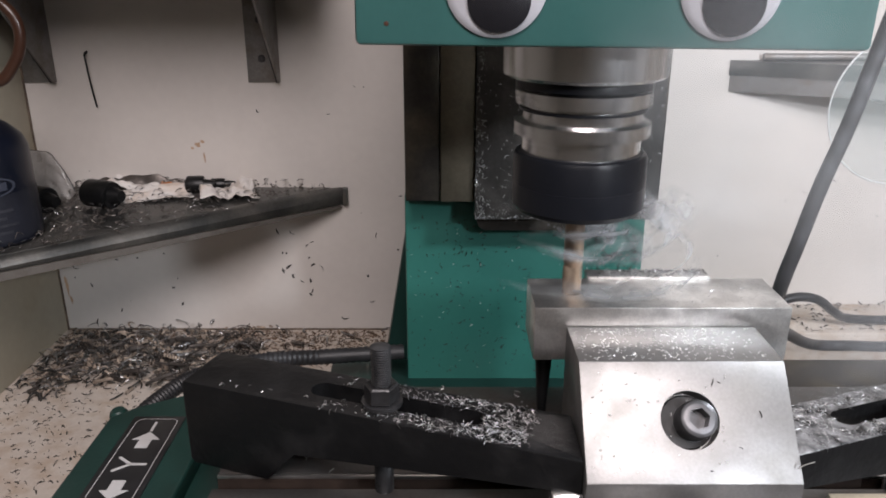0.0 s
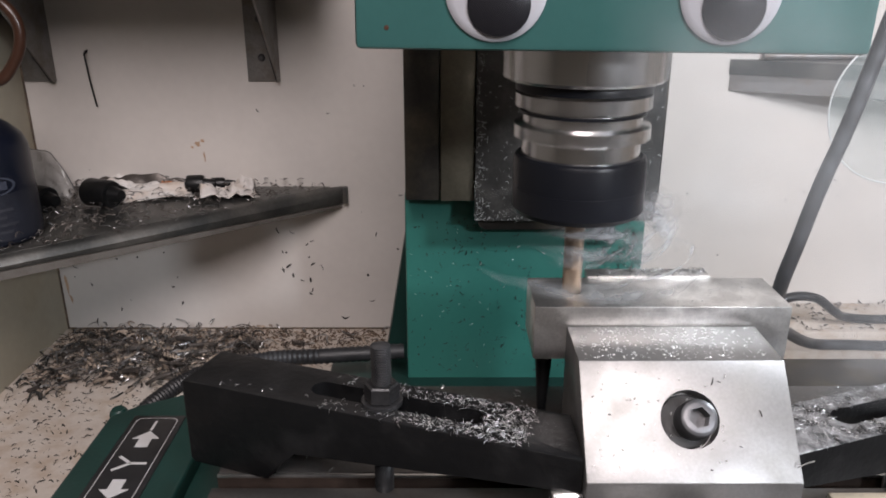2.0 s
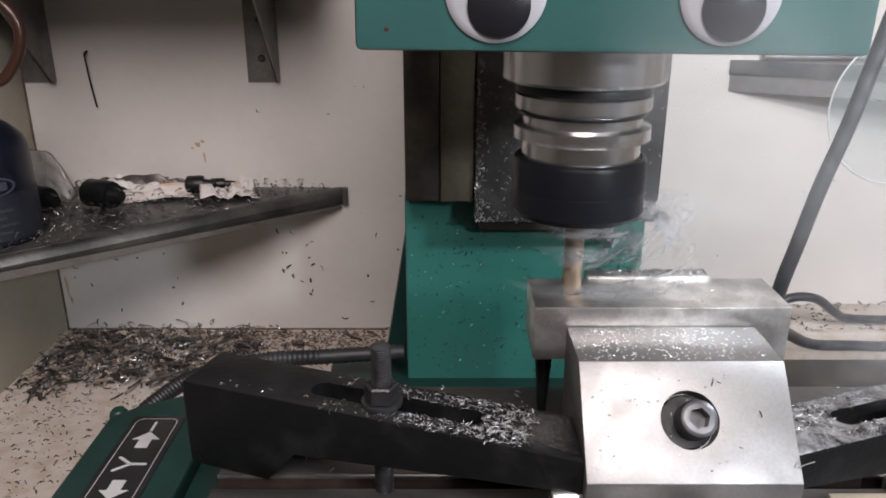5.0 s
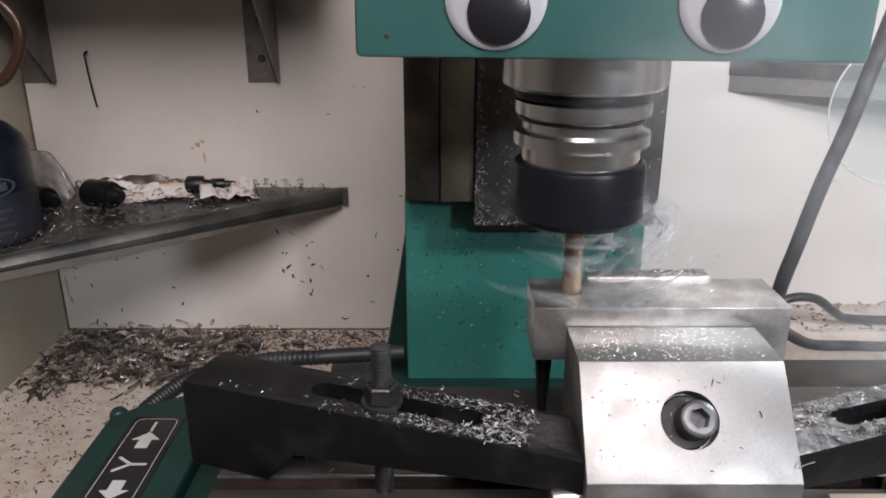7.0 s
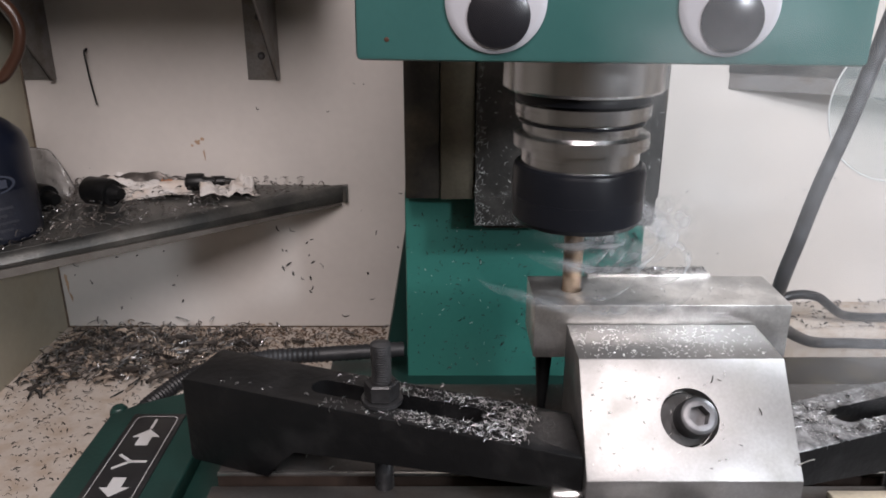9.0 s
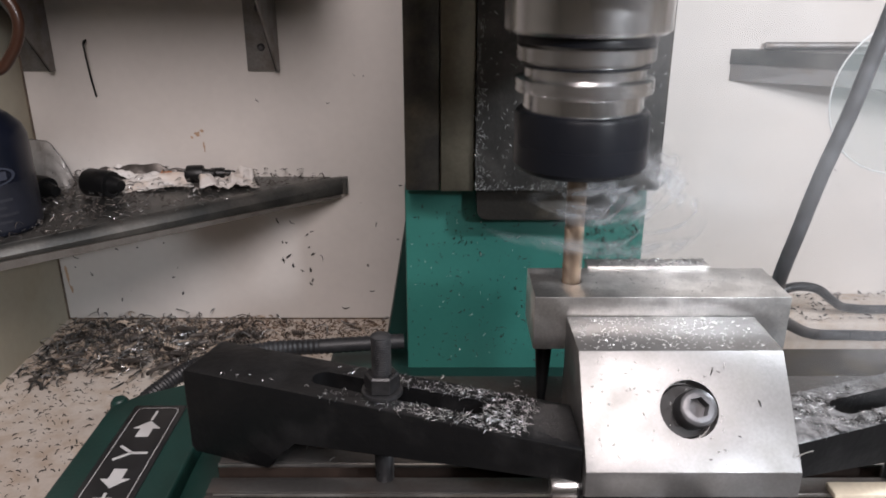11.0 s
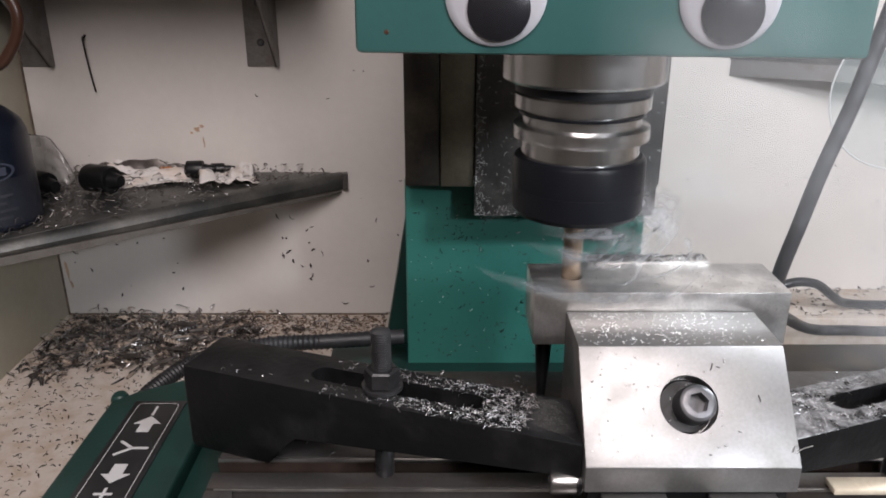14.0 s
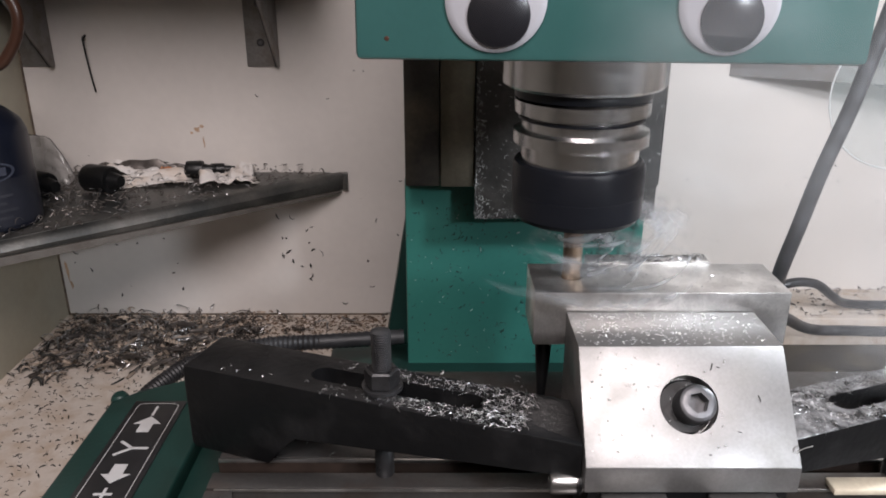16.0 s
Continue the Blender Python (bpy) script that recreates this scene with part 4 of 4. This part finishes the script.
chips("wall_swarf", M_SPECK, [(x, WALL_Y, zz) for x, zz, q in scatter(28, -0.42, -0.045, z(-0.375), z(-0.245), 0, 46, lambda x, y: 0.05 + math.exp(-((x + 0.168) / 0.020) ** 2 - ((y - z(-0.305)) / 0.045) ** 2))], (0.003, 0.009), 0.0008, 0.7, 56, "Y", None, "dark swarf splinters stuck to the wall")
chips("wall_specks", M_SPECK, [(x, WALL_Y, zz) for x, zz, q in scatter(60, -0.42, 0.52, z(-0.36), z(-0.10), 0, 47, lambda x, y: 0.3 if y > z(-0.2) else 0.9)], (0.001, 0.004), 0.0006, 0.9, 57, "Y", None, "dark specks on the painted wall")
chips("jaw_swarf", M_GLINT, scatter(430, 0.0605, 0.1485, 0.299, 0.331, z(-0.1606), 48, lambda x, y: 1.0 if x < 0.13 else 0.3), (0.0005, 0.0016), 0.0002, 1.4, 58, "Z", None, "bright fine swarf on the jaw ledge")
chips("work_swarf", M_CHIP, scatter(50, 0.07, 0.165, 0.336, 0.37, z(-0.151), 49, None), (0.0006, 0.0025), 0.0002, 1.4, 59, "Z", None, "fine swarf on the steel block")
chips("strip_swarf", M_CHIP, scatter(150, 0.078, 0.139, 0.372, 0.3815, z(-0.1503), 60, lambda x, y: 0.3 + (0.7 if x > 0.1 else 0)), (0.001, 0.004), 0.0003, 0.8, 61, "Z", None, "bright swarf along the steel strip")
chips("table_swarf", M_CHIP, scatter(160, -0.11, 0.28, 0.33, 0.415, TABLE, 62, None), (0.001, 0.005), 0.0004, 1.2, 63, "Z", None, "bright swarf scattered on the table")


def coils(name, material, places, seed, label):
    """Long springs of swarf: thin twisted ribbons lying on the bench."""
    rng = random.Random(seed)
    verts, faces = [], []
    for p in places:
        ln, r, pitch, w = rng.uniform(0.010, 0.032), rng.uniform(0.0014, 0.0032), rng.uniform(0.0022, 0.005), rng.uniform(0.0006, 0.0014)
        ang, bend, lean = rng.uniform(0, 6.283), rng.uniform(-25, 25), rng.uniform(0, 0.3)
        n = int(ln / pitch * 9)
        x = y = 0.0
        base = len(verts)
        for k in range(n):
            d = ang + bend * ln * k / n
            x, y = x + ln / n * math.cos(d), y + ln / n * math.sin(d)
            q = 2 * math.pi * k / 9
            c, h = r * math.cos(q), r * (1.05 + math.sin(q)) + lean * ln * k / n
            for e in (-w, w):
                verts.append((p[0] + x - math.sin(d) * c + e * math.cos(d), min(WALL_Y - 0.003, p[1] + y + math.cos(d) * c + e * math.sin(d)), p[2] + h))
        faces += [(base + 2 * k, base + 2 * k + 1, base + 2 * k + 3, base + 2 * k + 2) for k in range(n - 1)]
    me = bpy.data.meshes.new(name)
    me.from_pydata(verts, [], faces)
    me.materials.append(material)
    return tagged(new(name, me), label, "swarf", "", "stuff")


chips("brown_dust", M_DUST, scatter(2600, WALL_X + 0.006, -0.065, 0.665, WALL_Y - 0.004, BENCH, 94, lambda x, y: max(0.0, min(1.0, (y - 0.68) / 0.10)) ** 1.5), (0.0008, 0.0045), 0.0007, 0.6, 95, "Z", None, "brown dust and crumbs along the foot of the wall", "dust")
coils("swarf_coils", M_DCHIP, scatter(70, WALL_X + 0.03, -0.10, 0.64, WALL_Y - 0.03, BENCH, 81, pile, 0.010), 82, "long springy coils of blued swarf")
coils("brown_coils", M_TAN, scatter(22, WALL_X + 0.04, -0.20, 0.66, WALL_Y - 0.03, BENCH, 83, pile, 0.008), 84, "tan coils among the swarf")
coils("bright_coils", M_CHIP, scatter(14, WALL_X + 0.03, -0.20, 0.66, WALL_Y - 0.03, BENCH, 85, pile, 0.012), 86, "bright steel coils on the swarf heap")


# ---- stains on the wall ----
def stain(x, zz, w, h, seed):
    bm = fresh()
    c = bm.verts.new((x, WALL_Y - 0.0006, zz))
    ring = []
    for k in range(22):
        a = 2 * math.pi * k / 22
        r = 0.7 + 0.6 * noise.noise(Vector((math.cos(a) * 1.8, math.sin(a) * 1.8, seed)))
        ring.append(bm.verts.new((x + w * r * math.cos(a), WALL_Y - 0.0006, zz + h * r * math.sin(a))))
    for k in range(22):
        bm.faces.new((c, ring[k], ring[(k + 1) % 22]))
    return tagged(part("rust_stain", bm, M_RUST, None, "", False), "small orange rust stain on the painted wall", "stain", "rust stains", "structure")


stain(-0.2605, z(-0.1725), 0.0045, 0.0035, 1.3)
stain(-0.2555, z(-0.1690), 0.0030, 0.0028, 4.1)
stain(-0.2665, z(-0.1760), 0.0022, 0.0020, 7.7)


structure("corner_seam", box(fresh(), WALL_X, WALL_X + 0.0016, WALL_Y - 0.0016, WALL_Y, BENCH, z(0.02)), M_SEAM, "dark dirty joint between the walls", "joint")
structure("bench_seam", box(fresh(), WALL_X + 0.002, -0.064, WALL_Y - 0.0015, WALL_Y, BENCH, BENCH + 0.0015), M_SEAM, "brown dirty joint along the bench", "joint")
for sx, sz, sw, sh_ in ((-0.4305, -0.335, 0.003, 0.014), (-0.428, -0.352, 0.0025, 0.006), (-0.2585, -0.186, 0.0012, 0.009)):
    stain(sx + 0.004, z(sz), sw, sh_, sx * 40)


# ---- smoke that curls round the cutter, and haze sheets that also paint in lamp glare ----
def smoke_glare_material(name, low, high, scale, detail):
    """Thin white smoke and glare haze, fading to nothing at the sheet's rim and torn by noise."""
    m = bpy.data.materials.new(name)
    m.use_nodes = True
    nt = m.node_tree
    nt.nodes.clear()
    link = nt.links.new
    out, mix, clear = (nt.nodes.new(k) for k in ("ShaderNodeOutputMaterial", "ShaderNodeMixShader", "ShaderNodeBsdfTransparent"))
    back, front, both = (nt.nodes.new(k) for k in ("ShaderNodeBsdfTranslucent", "ShaderNodeBsdfDiffuse", "ShaderNodeMixShader"))
    for n in (back, front):
        n.inputs[0].default_value = (0.84, 0.88, 0.92, 1)
    coord, tex, span = (nt.nodes.new(k) for k in ("ShaderNodeTexCoord", "ShaderNodeTexNoise", "ShaderNodeMapRange"))
    tex.inputs["Scale"].default_value, tex.inputs["Detail"].default_value = scale, detail
    span.inputs["From Min"].default_value, span.inputs["From Max"].default_value = 0.32, 0.72
    span.inputs["To Min"].default_value, span.inputs["To Max"].default_value = low, high
    link(coord.outputs["Object"], tex.inputs["Vector"])
    link(tex.outputs["Fac"], span.inputs["Value"])
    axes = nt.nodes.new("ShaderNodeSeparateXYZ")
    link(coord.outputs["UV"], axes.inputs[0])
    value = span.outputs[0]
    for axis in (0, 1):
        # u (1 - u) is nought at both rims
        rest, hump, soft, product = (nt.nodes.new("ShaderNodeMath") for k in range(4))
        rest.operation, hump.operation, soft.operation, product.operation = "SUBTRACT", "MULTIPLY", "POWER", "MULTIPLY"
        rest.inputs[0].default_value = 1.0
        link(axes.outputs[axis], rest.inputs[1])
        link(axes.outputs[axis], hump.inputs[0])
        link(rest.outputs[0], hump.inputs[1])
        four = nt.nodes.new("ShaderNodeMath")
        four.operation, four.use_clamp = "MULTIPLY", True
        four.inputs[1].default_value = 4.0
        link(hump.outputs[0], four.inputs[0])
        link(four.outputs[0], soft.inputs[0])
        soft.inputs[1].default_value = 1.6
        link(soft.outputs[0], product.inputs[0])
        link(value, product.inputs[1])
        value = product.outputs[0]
    link(value, mix.inputs[0])
    link(back.outputs[0], both.inputs[1])
    link(front.outputs[0], both.inputs[2])
    link(clear.outputs[0], mix.inputs[1])
    link(both.outputs[0], mix.inputs[2])
    link(mix.outputs[0], out.inputs[0])
    return m


M_SMOKE = smoke_glare_material("thin_smoke", 0.0, 0.62, 75, 3)
M_HAZE = smoke_glare_material("smoke_glare_haze", 0.08, 0.24, 14, 2)
# densest haze, put where the lamp's glare whitens the upper right
M_DENSE = smoke_glare_material("dense_glare_haze", 0.36, 0.52, 9, 1)


def sheet(name, material, nu, nv, at, label, group):
    """A curved sheet of smoke or glare haze: at(u, v) gives its points for u and v from 0 to 1."""
    bm = fresh()
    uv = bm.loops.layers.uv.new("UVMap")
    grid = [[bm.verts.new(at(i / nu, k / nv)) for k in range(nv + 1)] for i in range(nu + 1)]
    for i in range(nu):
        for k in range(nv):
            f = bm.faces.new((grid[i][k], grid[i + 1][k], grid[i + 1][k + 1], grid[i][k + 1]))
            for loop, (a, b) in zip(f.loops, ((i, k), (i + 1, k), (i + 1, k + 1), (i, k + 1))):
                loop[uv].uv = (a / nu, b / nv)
    ob = part(name, bm, material)
    return tagged(ob, label, "smoke", group, "stuff")


def smoke_wisp(seed):
    """An arc of smoke drawn round the axis, tapered at both ends, mostly on the lamp's side."""
    rng = random.Random(seed)
    mid, half = radians(rng.gauss(-5, 50)), radians(rng.uniform(45, 100))
    r0, dr = rng.uniform(0.010, 0.054), rng.uniform(-0.005, 0.012)
    z0, dz, ph, wide = -0.108 - 0.024 * rng.random() ** 1.3, rng.uniform(-0.005, 0.005), rng.uniform(0, 6), rng.uniform(0.0020, 0.0075)

    def at(u, v):
        a = mid + half * (2 * u - 1)
        w = wide * (0.3 + 0.7 * math.sin(math.pi * u)) * (2 * v - 1)
        r = r0 + dr * u + 0.0022 * math.sin(5 * u + ph) + 0.7 * w
        h = z0 + dz * u + 0.0016 * math.sin(7 * u + 2 * ph) + w
        return (r * math.cos(a), r * math.sin(a), h)
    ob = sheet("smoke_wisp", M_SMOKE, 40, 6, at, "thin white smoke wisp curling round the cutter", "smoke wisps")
    ob.matrix_world = pose(AX, AY, EYE)
    return ob


def haze_veil(x, y, zz, sx, sz, seed, material=None):
    """A bowed veil of haze hanging in the air, for smoke and the lamp's veiling glare."""
    q = Vector((seed * 2.3, seed * 0.7, 0))

    def at(u, v):
        a, b = 2 * u - 1, 2 * v - 1
        return (sx * a, 0.012 * (a * a + b * b) + 0.01 * noise.noise(Vector((a * 2, b * 2, 0)) + q), sz * b)
    ob = sheet("smoke_glare_haze", material or M_HAZE, 14, 12, at, "faint white haze of smoke and lamp glare beside the machine head", "smoke haze")
    ob.matrix_world = pose(x, y, EYE + zz)
    return ob


WISPS = [smoke_wisp(k) for k in range(1, 31)]
BILLOWS = [haze_veil(x, y, zz, sx, sz, k, mt) for k, (x, y, zz, sx, sz, mt) in enumerate((
    (0.150, 0.410, -0.115, 0.085, 0.050, M_HAZE),
    (0.215, 0.270, -0.030, 0.150, 0.120, M_HAZE),
    (0.215, 0.262, -0.070, 0.105, 0.100, M_HAZE),
    (0.255, 0.255, 0.045, 0.115, 0.072, M_DENSE),
    (0.205, 0.300, -0.155, 0.050, 0.040, M_HAZE),
    (0.245, 0.330, -0.090, 0.090, 0.070, M_HAZE),
    (0.100, 0.275, -0.030, 0.050, 0.034, M_HAZE)))]


# ---- things that move ----
def motions():
    lift = [(0.0, 0.3), (0.5, 0.0), (1.0, -0.7), (1.5, -1.0), (2.0, -1.5), (2.45, -1.9), (2.6, 0.2), (3.0, 8.8), (3.45, 18.2), (3.65, 20.6), (3.85, 20.6),
            (4.0, 18.0), (4.2, 14.5), (4.7, 3.0), (4.9, -0.8), (5.2, -2.2), (6.5, -3.8), (7.0, -4.2), (7.5, -4.9), (8.0, -5.6), (8.5, -6.2), (9.0, -6.5), (10.1, -7.2),
            (10.25, -6.0), (11.1, 17.5), (11.35, 20.9), (11.65, 21.2), (12.0, 14.8), (12.5, 4.4), (12.9, -5.0), (13.1, -7.4), (13.5, -8.0), (14.0, -8.7), (14.5, -9.3), (15.0, -10.2), (15.5, -10.4), (16.0, -11.0)]
    walk(HEAD, [(t, pose(0, 0, h / 1000)) for t, h in lift])
    walk(SPINDLE, [(i / FPS, pose(AX, AY, EYE, 0, 0, -80 * i)) for i in range(481)])
    for k, wisp in enumerate(WISPS):
        rows = []
        for i in range(65):
            t = i / 4
            h = np.interp(t, [a for a, b in lift], [b for a, b in lift]) / 1000
            rows.append((t, pose(AX, AY, EYE + h + 0.0012 * math.sin(2.1 * t + k), 0, 0, 16 * math.sin((1.3 + 0.31 * k) * t + 1.7 * k))))
        walk(wisp, rows)
    for k, haze in enumerate(BILLOWS):
        p = haze.matrix_world.translation.copy()
        walk(haze, [(t, pose(p.x + 0.005 * math.sin(0.7 * t + k), p.y, p.z + 0.004 * math.sin(0.9 * t + 2 * k), 0, 4 * math.sin(0.5 * t + k), 0)) for t in range(17)])


motions()
